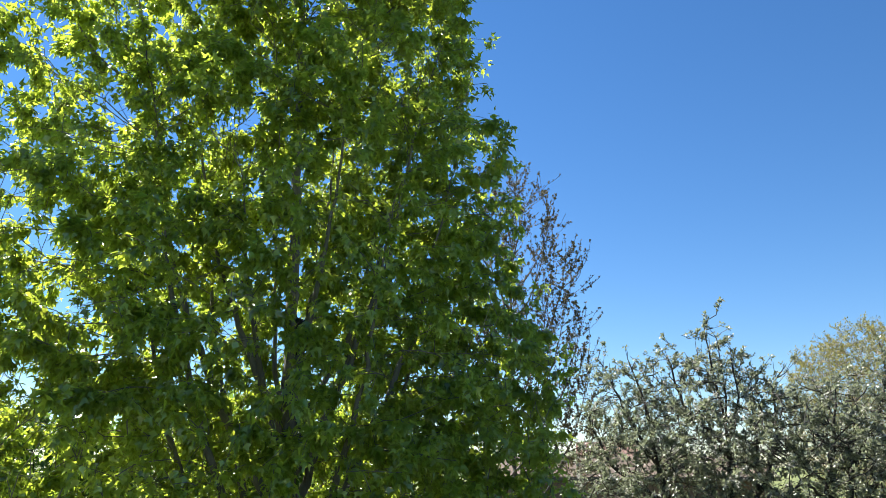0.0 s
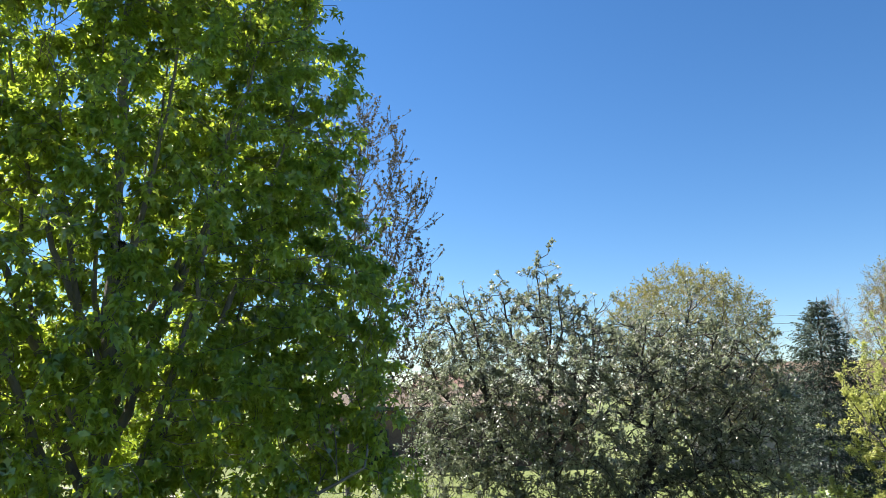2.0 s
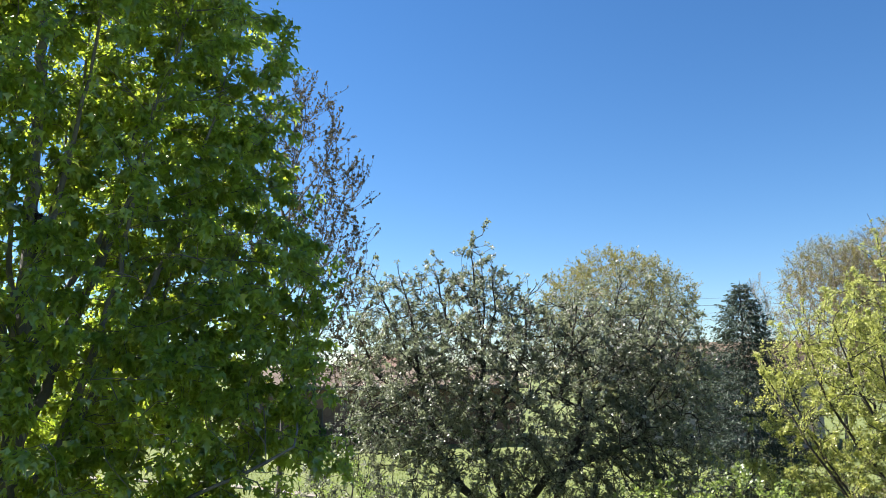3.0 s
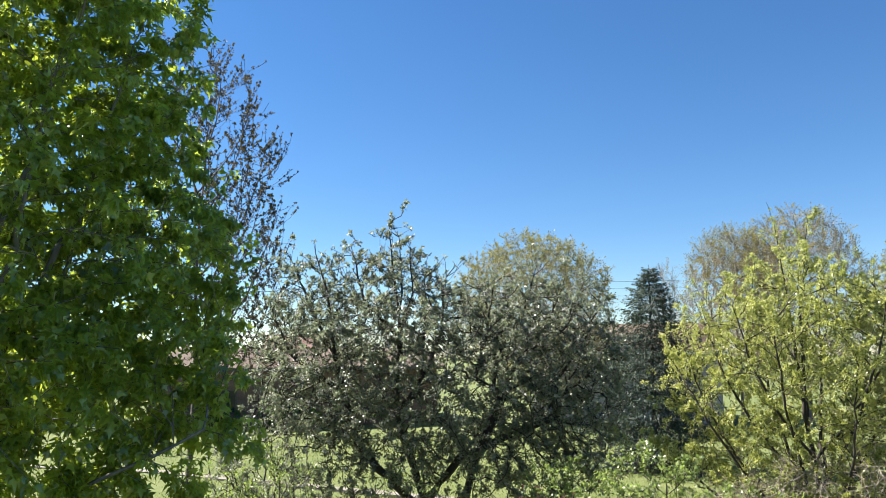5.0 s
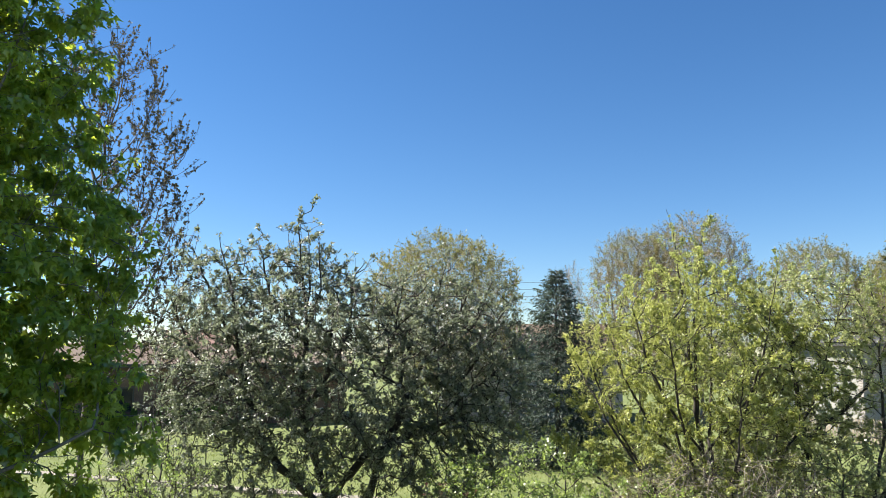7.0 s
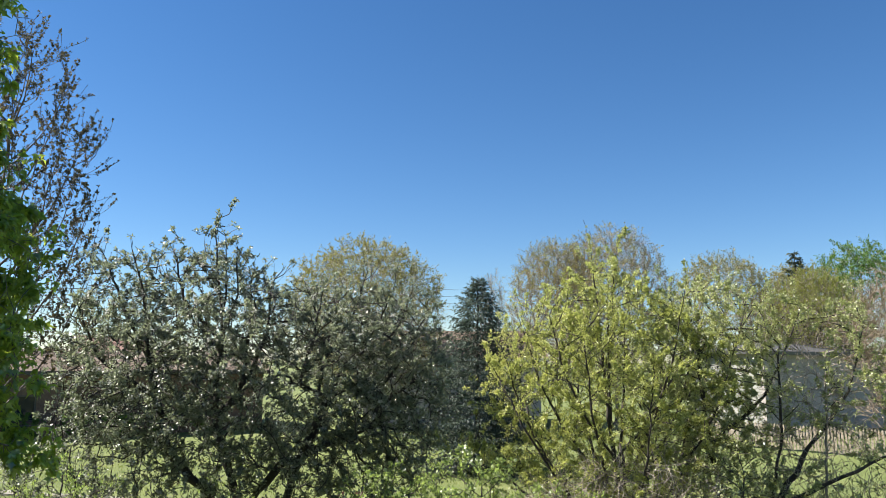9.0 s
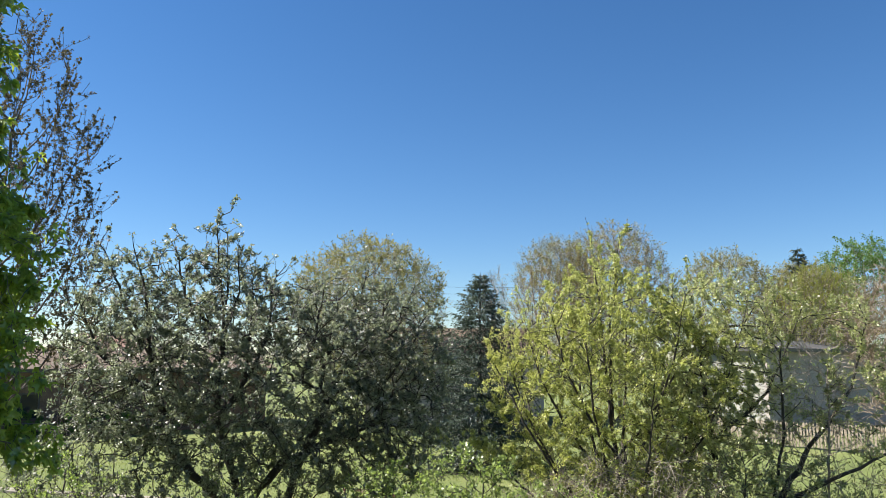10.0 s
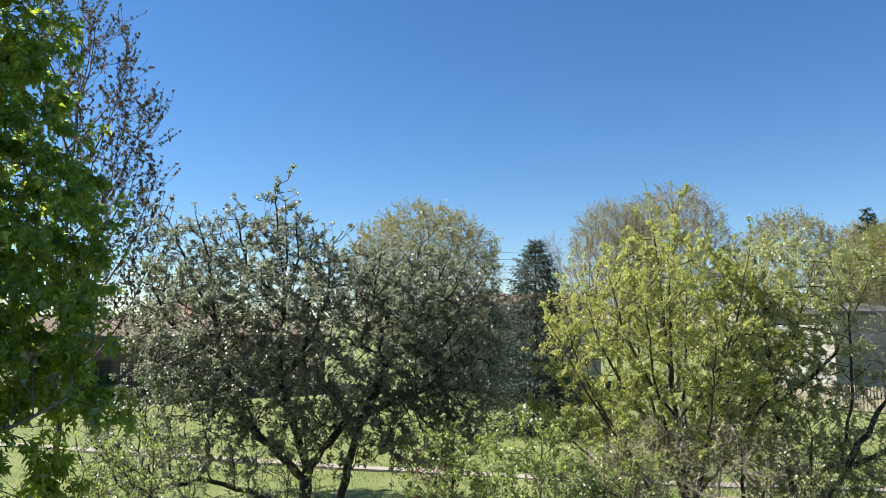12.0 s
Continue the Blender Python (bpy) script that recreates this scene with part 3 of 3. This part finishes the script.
tree("open_tree", 9.9, 6.2, "open-branched small tree with pale green young leaves", [(-0.7, 0, 3.6, 1.1, 1.2, 1.4), (-0.35, 0, 4.75, 0.95, 0.9, 0.55), (-0.95, 0, 3.0, 0.9, 0.9, 1.0), (0.25, 0, 4.65, 0.7, 0.6, 0.4), (-0.2, 0, 2.2, 1.2, 1.1, 0.7), (0.05, -0.3, 3.7, 0.5, 0.6, 0.7), (1.6, 0, 3.1, 0.8, 0.5, 0.45), (1.3, 0, 3.8, 0.55, 0.5, 0.5), (0.6, 0, 3.3, 0.4, 0.5, 0.5), (1.2, 0, 4.7, 0.5, 0.5, 0.3)],
     [[(-0.2, 0, 0), (-0.4, 0, 1.6), (-0.65, 0, 3.5), (-0.72, 0, 4.5), (-1.15, 0, 5.25)], [(-0.1, 0, 1.2), (0.24, -0.2, 2.2), (0.72, -0.3, 2.5), (1.53, -0.3, 2.95), (2.3, -0.3, 3.3)], [(0.24, -0.2, 2.3), (0.68, 0.1, 2.95), (0.95, 0.2, 3.3), (1.25, 0.3, 3.75), (1.5, 0.3, 4.7)],
      [(-0.72, 0, 4.4), (-0.3, 0, 4.65), (0.3, 0, 4.6)], [(-0.6, 0, 3.0), (0.2, 0, 3.7), (0.45, 0, 4.3), (0.7, 0, 4.9)], [(0.1, -0.1, 2.0), (0.35, -0.3, 3.2), (0.38, -0.3, 4.4)]], DARK_BARK,
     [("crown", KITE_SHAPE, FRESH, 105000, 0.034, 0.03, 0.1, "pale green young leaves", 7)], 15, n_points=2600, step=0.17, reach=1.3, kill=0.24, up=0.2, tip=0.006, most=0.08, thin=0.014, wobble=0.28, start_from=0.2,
     shoots=(1, 0.36, 0.003, 0.4, 0.8, 3), shell=0.4, leader=[0.065, 0.055, 0.045, 0.04, 0.035, 0.025], twig_mat=PALE_BARK)

# light green shrubs and bare twiggy ones at the trees' feet
for x, y, w, top, n, seed in ((6.0, 7.6, 0.8, 2.9, 8000, 41), (1.75, 9.9, 0.8, 2.9, 5000, 42), (1.0, 10.3, 0.9, 2.6, 7000, 46), (3.35, 9.5, 0.7, 2.5, 2800, 47), (5.25, 8.5, 0.6, 2.75, 6000, 52), (7.0, 7.0, 0.7, 2.5, 3000, 48), (10.4, 4.8, 0.8, 2.6, 3000, 50), (8.5, 5.6, 0.55, 3.2, 5000, 53)):
    tree("leafy_shrub", x, y, "upright shrub with small bright green leaves" if 5 < x < 7.5 else "low open shrub with sparse grey-green leaves", [(0, 0, top * 0.6, w, w, top * 0.42)],
         [[(0, 0, 0), (0.05, 0, top * 0.5), (0.1, 0, top * 0.9)], [(0.1, 0, 0), (0.5, 0, top * 0.6)], [(-0.1, 0, 0), (-0.5, 0, top * 0.6)]], DARK_BARK,
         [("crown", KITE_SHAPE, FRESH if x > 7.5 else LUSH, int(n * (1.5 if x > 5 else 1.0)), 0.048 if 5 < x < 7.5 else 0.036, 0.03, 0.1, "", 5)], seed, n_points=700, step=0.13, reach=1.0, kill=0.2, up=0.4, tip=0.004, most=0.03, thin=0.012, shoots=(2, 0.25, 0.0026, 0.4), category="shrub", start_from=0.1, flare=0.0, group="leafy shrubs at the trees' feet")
for x, y, w, top, seed in ((8.0, 6.6, 1.4, 3.1, 43), (6.9, 7.6, 0.9, 2.5, 44), (8.8, 6.0, 0.8, 2.3, 61), (7.6, 7.4, 1.0, 2.8, 62), (10.2, 5.5, 0.8, 4.5, 63)):
    tree("bare_shrub", x, y, "tangled shrub of pale bare twigs with few leaves", [(0, 0, top * 0.55, w, w * 0.7, top * 0.45)],
         [[(0, 0, 0), (0.1, 0, top * 0.5), (0.2, 0, top * 0.9)], [(0.1, 0, 0), (0.6, 0, top * 0.55)], [(-0.1, 0, 0), (-0.7, 0, top * 0.5)]], PALE_BARK,
         [("crown", KITE_SHAPE, FRESH, 2600, 0.042, 0.03, 0.1, "", 5)], seed, n_points=800, step=0.13, reach=1.0, kill=0.2, up=0.1, wobble=0.45, tip=0.0035, most=0.022, thin=0.012, shoots=(4, 0.34, 0.0026, 0.1, 1.2, 4), category="shrub", start_from=0.1, flare=0.0)
tree("purple_shrub", 4.75, 8.1, "small shrub with purple-red young leaves", [(0, 0, 1.75, 0.55, 0.45, 0.75)], [[(0, 0, 0), (0.05, 0, 1.4), (0.1, 0, 2.3)], [(0, 0, 0.1), (0.3, 0, 1.2)], [(0, 0, 0.1), (-0.3, 0, 1.2)]], DARK_BARK,
     [("crown", OVAL_SHAPE, PURPLE, 900, 0.035, 0.03, 0.2, "", 4)], 45, n_points=250, step=0.12, reach=1.0, kill=0.2, up=0.4, tip=0.003, most=0.02, thin=0.01, shoots=(2, 0.22, 0.002, 0.4), category="shrub", start_from=0.1, flare=0.0)


def spruce(x, y, height, width, label, seed, n=26000, boughs=230, spray=0.13):
    """A conifer: drooping boughs all the way up, hung with needle sprays."""
    rng = np.random.default_rng(seed)
    ob = thing("spruce_tree", x, y, 0.0, label, "tree")
    pos, par = [np.array([0, 0, 0.0])], [-1]
    for k in range(1, 41):
        pos.append(np.array([rng.normal() * 0.015, rng.normal() * 0.015, height * k / 40]))
        par.append(k - 1)
    spots = []
    for q in range(boughs):
        h = (q + rng.random()) / boughs
        h = 0.06 + 0.93 * h ** 1.15
        a = q * 2.399 + rng.normal() * 0.3
        ln = width * (1 - h) ** 0.72 * rng.uniform(0.72, 1.15) + 0.08
        d = np.array([math.cos(a), math.sin(a), 0.0])
        k = int(h * 40)
        last, p, m = k, pos[k], 6
        lift = 0.55 * h - 0.35
        for i in range(1, m + 1):
            t = i / m
            p = p + d * ln / m + np.array([0, 0, ln * (lift - 0.35 * (1 - t) + 0.3 * t * t)]) / m
            pos.append(p)
            par.append(last)
            last = len(pos) - 1
            if t > 0.25:
                spots.append((p, d, ln * (1.15 - t) * 0.38 + 0.06))
    pos, par = np.array(pos), np.array(par)
    rad = np.maximum(thickness(par, 0.008, 2.2, 0.16), 0.006)
    part("trunk", wood("spruce_wood", pos, par, rad, DARK_BARK, 5), DARK_BARK, ob)
    share = np.array([q[2] for q in spots])
    pick = rng.choice(len(spots), n, p=share / share.sum())
    P = np.array([q[0] for q in spots])[pick]
    D = np.array([q[1] for q in spots])[pick]
    W = share[pick]
    side = np.stack([-D[:, 1], D[:, 0], np.zeros(n)], 1)
    off = rng.uniform(-1, 1, n)
    P = P + side * (off * W)[:, None] + rng.normal(size=(n, 3)) * 0.035
    P[:, 2] -= np.abs(off) * W * 0.35
    w = D * 0.8 + side * (np.sign(off) * 0.6)[:, None] + rng.normal(size=(n, 3)) * 0.35
    w[:, 2] -= 0.25
    crown = part("crown", leaves("spruce_crown", NEEDLE_SHAPE, P, w, spray * rng.uniform(0.6, 1.3, n), rng, NEEDLE), NEEDLE, ob, "dark blue-green needle sprays")
    crown["kind"] = "stuff"
    return ob


spruce(17.65, 22.55, 7.5, 3.15, "dark blue-green spruce standing on the lawn", 51, 52000, 300)
spruce(51.0, 28.2, 12.2, 2.6, "dark slim conifer behind the houses", 52, 16000, 110, 0.28)

# ---- distant trees ----
FAR = ((22.1, 39.3, 4.8, 11.15, "w", 31), (35.1, 36.4, 3.2, 12.0, "o", 32), (38.0, 33.9, 4.0, 12.9, "o", 33), (30.4, 37.7, 1.1, 9.8, "b", 34),
       (48.5, 32.5, 3.8, 11.9, "w", 35), (51.5, 28.6, 3.6, 10.9, "w", 36), (53.0, 24.9, 3.4, 12.2, "d", 37), (49.0, 25.9, 3.4, 9.9, "h", 38))
FAR_KINDS = {  # label, leaf material, leaves, their length, lift, twigs on each shoot
    "w": ("large round-crowned tree in yellowish spring leaf", WILLOW, 26000, 0.145, 0.0, 2),
    "o": ("large budding tree with a brownish haze of twigs", OLIVE, 26000, 0.115, 0.0, 4),
    "b": ("slim leafless tree of fine grey twigs", OLIVE, 1200, 0.08, 0.0, 4),
    "d": ("dense tree in dark green full leaf", DARKGREEN, 30000, 0.16, 0.0, 1),
    "h": ("bushy tree with upright yellow-green shoots", HEDGE, 32000, 0.12, 1.2, 3)}
for x, y, w, top, c, seed in FAR:
    r = top * 0.38
    words, leaf_mat, n_leaf, size, lift, per = FAR_KINDS[c]
    tree("round_tree", x, y, words, [(0, 0, top - r, w, w, r), (0, 0, top * 0.42, w * 0.85, w * 0.85, r * 0.7)],
         [[(0, 0, 0), (0.1, 0, top * 0.2), (0, 0, top * 0.55), (0.2, 0, top * 0.85)], [(0, 0, top * 0.18), (w * 0.4, 0, top * 0.45), (w * 0.55, 0, top * 0.75)], [(0, 0, top * 0.18), (-w * 0.4, 0, top * 0.45), (-w * 0.55, 0, top * 0.75)]], PALE_BARK,
         [("crown", SLIM_SHAPE, leaf_mat, 44000 if seed == 31 else n_leaf, size, 0.12, lift, "", 2, 1.3)], seed, n_points=3000, step=0.4, reach=3.0, kill=0.42, up=0.2, wobble=0.12, tip=0.01,
         most=0.35, thin=0.03, shoots=(per, 0.85, 0.008, 0.25 + 0.5 * lift, 0.5, 2 if c == "o" else 1), sides=3, shell=0.6, group="trees beyond the houses", twig_mat=BROWN_TWIG if c == "o" else PALE_BARK)
tree("bare_tree", 24.1, 9.9, "leafless tree with a dense haze of brown twigs", [(0.5, 0, 4.8, 2.6, 2.4, 2.3), (0.5, 0, 3.0, 2.3, 2.0, 1.5)], [[(0, 0, 0), (0, 0, 2), (0.1, 0, 6)], [(0, 0, 1.2), (-1, 0, 3.2), (-1.6, 0, 5.5)], [(0, 0, 1.2), (1, 0, 3.2), (1.6, 0, 5.5)]], PALE_BARK,
     [("buds", SLIM_SHAPE, OLIVE, 4000, 0.05, 0.05, 0.0, "small olive buds", 1)], 39, n_points=1600, step=0.26, reach=2.0, kill=0.4, up=0.25, tip=0.006, most=0.15, thin=0.02, shoots=(7, 0.62, 0.007, 0.3), sides=4, shell=0.3, twig_mat=BROWN_TWIG)

# Unseen trees, added to block the white horizon sky behind the maple's gaps.
for x, y, w, top, seed in ((-33.0, 46.0, 5.0, 9.0, 71), (-25.5, 50.0, 5.0, 8.4, 72), (-17.5, 53.0, 4.8, 9.0, 73), (-9.0, 55.0, 4.6, 8.0, 74)):
    tree("round_tree", x, y, "leafy tree added far behind the maple to cover the pale horizon", [(0, 0, top * 0.58, w, w, top * 0.42), (0, 0, top * 0.3, w * 0.9, w * 0.9, top * 0.25)],
         [[(0, 0, 0), (0.1, 0, top * 0.3), (0, 0, top * 0.8)], [(0, 0, top * 0.15), (w * 0.5, 0, top * 0.4), (w * 0.6, 0, top * 0.65)], [(0, 0, top * 0.15), (-w * 0.5, 0, top * 0.4), (-w * 0.6, 0, top * 0.65)]], DARK_BARK,
         [("crown", KITE_SHAPE, DARKGREEN, 6000, 0.5, 0.2, 0.0, "", 3)], seed, n_points=600, step=0.6, reach=4.0, kill=0.8, tip=0.015, most=0.3, thin=0.05, shoots=(2, 0.8, 0.01), sides=3, group="trees beyond the houses", start_from=0.1)

# ---- houses, fence, path ----
SIDING = surface("grey_siding", [(0.3, (0.3, 0.265, 0.245)), (0.7, (0.36, 0.32, 0.295))], 0.8, 0.7, 14.0, 0.15, 0.01)
WHITE_WALL = surface("pale_siding", [(0.3, (0.27, 0.26, 0.235)), (0.7, (0.33, 0.32, 0.29))], 0.8, 0.7, 14.0, 0.15, 0.01)
BROWN_WALL = surface("brown_brick_wall", [(0.3, (0.118, 0.074, 0.0518)), (0.7, (0.192, 0.126, 0.0888))], 2.0, 0.85, 16.0, 0.4, 0.01)
ROOF_BROWN = surface("brown_shingle", [(0.3, (0.085, 0.06, 0.043)), (0.7, (0.14, 0.1, 0.075))], 1.5, 0.9, 9.0, 0.5, 0.02)
ROOF_GREY = surface("grey_shingle", [(0.3, (0.04, 0.039, 0.04)), (0.7, (0.07, 0.068, 0.07))], 1.5, 0.9, 9.0, 0.5, 0.02)
ROOF_RED = surface("reddish_shingle", [(0.3, (0.163, 0.0925, 0.074)), (0.7, (0.229, 0.133, 0.107))], 1.5, 0.9, 9.0, 0.5, 0.02)
TRIM = surface("white_trim", [(0.3, (0.518, 0.511, 0.488)), (0.7, (0.592, 0.585, 0.562))], 2.0, 0.5, 30.0, 0.1, 0.005)
DARK_TRIM = surface("dark_trim", [(0.3, (0.05, 0.045, 0.04)), (0.7, (0.08, 0.07, 0.06))], 2.0, 0.5, 30.0, 0.1, 0.005)
PICKET = surface("cream_picket_paint", [(0.3, (0.27, 0.22, 0.165)), (0.7, (0.36, 0.3, 0.23))], 3.0, 0.75, 30.0, 0.3, 0.004)
GLASS, _n, _l = mat("window_glass")
_n["Principled BSDF"].inputs["Base Color"].default_value = (0.02, 0.024, 0.03, 1)
_n["Principled BSDF"].inputs["Roughness"].default_value = 0.05


def house(x, y, turn, w, d, eave, ridge, walls, roof_mat, trim_mat, label, openings=(), hip=0.0, side_mat=None):
    """A gabled or hipped house; its near left corner stands at (x, y), its long side runs along its own x."""
    ob = thing("house", x, y, 0.0, label, "house", turn=turn)
    t = 0.25
    at = 0.0
    for ox, oz, ow, oh in sorted(openings):
        part("front_wall", boxm(at, ox, 0, t, 0, eave), walls, ob)
        part("front_wall", boxm(ox, ox + ow, 0, t, 0, oz), walls, ob)
        part("front_wall", boxm(ox, ox + ow, 0, t, oz + oh, eave), walls, ob)
        at = ox + ow
    part("front_wall", boxm(at, w, 0, t, 0, eave), walls, ob)
    part("back_wall", boxm(0, w, d - t, d, 0, eave), walls, ob)
    part("side_wall", boxm(0, t, t, d - t, 0, eave), side_mat or walls, ob)
    part("side_wall", boxm(w - t, w, t, d - t, 0, eave), side_mat or walls, ob)
    o = 0.45
    bm = bmesh.new()
    e = [(-o, -o, eave), (w + o, -o, eave), (w + o, d + o, eave), (-o, d + o, eave), (hip - o * (hip == 0), d / 2, ridge), (w - hip + o * (hip == 0), d / 2, ridge)]
    lo = [bm.verts.new(p) for p in e]
    hi = [bm.verts.new((p[0], p[1], p[2] + 0.16)) for p in e]
    for f in ((0, 1, 5, 4), (2, 3, 4, 5), (1, 2, 5), (3, 0, 4)):
        bm.faces.new([hi[i] for i in f])
        bm.faces.new([lo[i] for i in reversed(f)])
    for i in range(4):
        j = (i + 1) % 4
        bm.faces.new([lo[i], lo[j], hi[j], hi[i]])
    part("roof", bm, roof_mat, ob)
    part("fascia", boxm(-o, w + o, -o - 0.03, -o - 0.003, eave - 0.06, eave + 0.14, bevel=0.008), trim_mat, ob, "dark gutter board along the eave")
    for ox, oz, ow, oh in openings:
        win = part("window", boxm(ox + 0.003, ox + ow - 0.003, 0.06, 0.085, oz + 0.003, oz + oh - 0.003), GLASS, ob)
        for b in ((ox - 0.08, ox, oz - 0.08, oz + oh + 0.08), (ox + ow, ox + ow + 0.08, oz - 0.08, oz + oh + 0.08), (ox, ox + ow, oz - 0.08, oz), (ox, ox + ow, oz + oh, oz + oh + 0.08), (ox + ow / 2 - 0.025, ox + ow / 2 + 0.025, oz, oz + oh)):
            part("window_frame", boxm(b[0], b[1], -0.03, -0.003, b[2], b[3]), trim_mat, win)
    return ob


house(39.2, 23.9, -3.0, 13.0, 5.0, 4.62, 5.15, SIDING, ROOF_GREY, DARK_TRIM, "grey-sided house with a grey shingle roof behind the fence", hip=3.0, side_mat=WHITE_WALL)
house(0.5, 44.0, 0.0, 17.0, 8.0, 3.37, 4.55, BROWN_WALL, ROOF_BROWN, DARK_TRIM, "low brown ranch house with a brown shingle roof", openings=((3.0, 1.0, 1.6, 1.2), (7.2, 0.9, 1.8, 1.3), (12.0, 1.0, 1.6, 1.2)))
house(8.6, 55.0, -10.0, 4.2, 8.0, 3.8, 5.7, WHITE_WALL, ROOF_RED, TRIM, "pale house with a reddish roof seen over the ranch house")
house(22.6, 40.5, -35.0, 11.0, 8.0, 4.2, 6.0, SIDING, ROOF_BROWN, TRIM, "grey house with a tan roof behind the blossom tree", openings=((4.7, 2.7, 0.9, 1.3),))


def picket_fence(x0, y0, x1, y1, height=1.22):
    ln = math.hypot(x1 - x0, y1 - y0)
    ob = thing("picket_fence", x0, y0, 0.0, "weathered cream picket fence along the far lawn", "fence", turn=math.degrees(math.atan2(y1 - y0, x1 - x0)))
    for z in (0.3, 0.95):
        part("rail", boxm(0, ln, 0.015, 0.055, z, z + 0.09, bevel=0.006), PICKET, ob)
    for i in range(int(ln / 2.4) + 1):
        part("post", boxm(i * 2.4, i * 2.4 + 0.1, 0.06, 0.16, -0.05, height - 0.05, bevel=0.01), PICKET, ob)
    bm = bmesh.new()
    prof = [(0, 0.04), (0.1, 0.04), (0.1, height - 0.07), (0.05, height), (0, height - 0.07)]
    a = [bm.verts.new((px, -0.012, pz)) for px, pz in prof]
    b = [bm.verts.new((px, 0.012, pz)) for px, pz in prof]
    bm.faces.new(a)
    bm.faces.new(list(reversed(b)))
    for i in range(5):
        bm.faces.new([a[i], b[i], b[(i + 1) % 5], a[(i + 1) % 5]])
    me = bpy.data.meshes.new("picket")
    bm.to_mesh(me)
    bm.free()
    me.materials.append(PICKET)
    for i in range(int(ln / 0.15)):
        p = part("picket", me, PICKET, ob)
        p.matrix_local = pose(i * 0.15, random.uniform(-0.004, 0.004), random.uniform(-0.012, 0.012), 0, random.uniform(-0.8, 0.8), 0)
    return ob


picket_fence(33.4, 25.2, 37.2, 7.4)


def path():
    """A pale path that crosses the lawn, standing a little above it."""
    line = [(-14, 40.5), (0.8, 29.4), (5.0, 24.4), (9.2, 19.6), (14.0, 14.5), (22, 8)]
    bm = bmesh.new()
    rows_ = []
    pts = [Vector((*p, 0)) for p in line]
    fine = []
    for a, b in zip(pts[:-1], pts[1:]):
        for k in range(8):
            fine.append(a.lerp(b, k / 8))
    fine.append(pts[-1])
    for i, p in enumerate(fine):
        d = (fine[min(i + 1, len(fine) - 1)] - fine[max(i - 1, 0)]).normalized()
        n = Vector((-d.y, d.x, 0))
        w = 0.24 + 0.05 * math.sin(i * 1.7)
        rows_.append([bm.verts.new((*(p + n * q).xy, z)) for q, z in ((-w, -0.1), (-w, 0.06), (w, 0.06), (w, -0.1))])
    for r0, r1 in zip(rows_[:-1], rows_[1:]):
        for k in range(3):
            bm.faces.new([r0[k], r1[k], r1[k + 1], r0[k + 1]])
    bmesh.ops.recalc_face_normals(bm, faces=bm.faces[:])
    me = bpy.data.meshes.new("path")
    bm.to_mesh(me)
    bm.free()
    me.materials.append(PATH)
    return tagged(new("path", me), "pale concrete footpath across the lawn", "path", kind="structure")


path()


# ---- low shrubs before the ranch house ----
for i in range(6):
    tree("foundation_shrub", 2.2 + i * 2.3, 42.6 + 0.3 * math.sin(i * 2.1), "low dark green shrub planted before the ranch house", [(0, 0, 0.75, 0.95, 0.7, 0.7)], [[(0, 0, 0), (0.05, 0, 0.6), (0, 0, 1.1)], [(0, 0, 0.1), (0.4, 0, 0.7)], [(0, 0, 0.1), (-0.4, 0, 0.7)]], DARK_BARK,
         [("crown", KITE_SHAPE, DARKGREEN, 1500, 0.12, 0.08, 0.1, "", 2)], 80 + i, n_points=150, step=0.2, reach=1.5, kill=0.25, tip=0.008, most=0.04, thin=0.05, category="shrub", start_from=0.1, flare=0.0, sides=3, group="shrubs before the ranch house")


def wires():
    """Three slack cables in the gap between the far trees."""
    ob = thing("power_line", 24.0, 52.0, 0.0, "thin dark overhead cables beyond the gardens", "power line")
    for k in range(3):
        n = 24
        t = np.linspace(0, 1, n)
        pos = np.stack([t * 22, -t * 12, 9.3 + 0.55 * k - 1.2 * (1 - (2 * t - 1) ** 2) * 0.6], 1)
        part("cable", wood("cable", pos, np.arange(n) - 1, np.full(n, 0.011), DARK_TRIM, 5), DARK_TRIM, ob)


wires()


def grass():
    """Short blades on the part of the lawn that shows between the trees."""
    rng = np.random.default_rng(7)
    n = 60000
    x = rng.uniform(-4, 24, n)
    y = 11.5 + 26 * rng.random(n) ** 1.4
    keep = np.sin(x * 1.3 + np.sin(y * 0.9) * 2) + np.cos(y * 1.1 + x * 0.4) + rng.normal(size=n) * 0.8 > -0.9
    x, y = x[keep], y[keep]
    n = len(x)
    base = np.stack([x, y, 0.04 * np.sin(x * 0.21 + 1) * np.cos(y * 0.17) - 0.005], 1)
    a = rng.uniform(0, 6.283, n)
    side = np.stack([np.cos(a), np.sin(a), np.zeros(n)], 1) * 0.012
    tip = np.stack([rng.normal(size=n) * 0.03, rng.normal(size=n) * 0.03, rng.uniform(0.04, 0.1, n)], 1)
    v = np.stack([base - side, base + side, base + tip], 1).reshape(-1, 3)
    ob = new("grass", mesh_from("grass", v, np.arange(3 * n), 3, BLADE))
    return tagged(ob, "short fresh green grass blades of the lawn", "grass", kind="stuff")


BLADE = leafy("grass_blade", [(0.0, (0.0666, 0.0925, 0.0207)), (0.5, (0.118, 0.144, 0.0333)), (1.0, (0.185, 0.192, 0.0629))], (0.148, 0.178, 0.0296), 0.3, 0.5, 0.04)
grass()
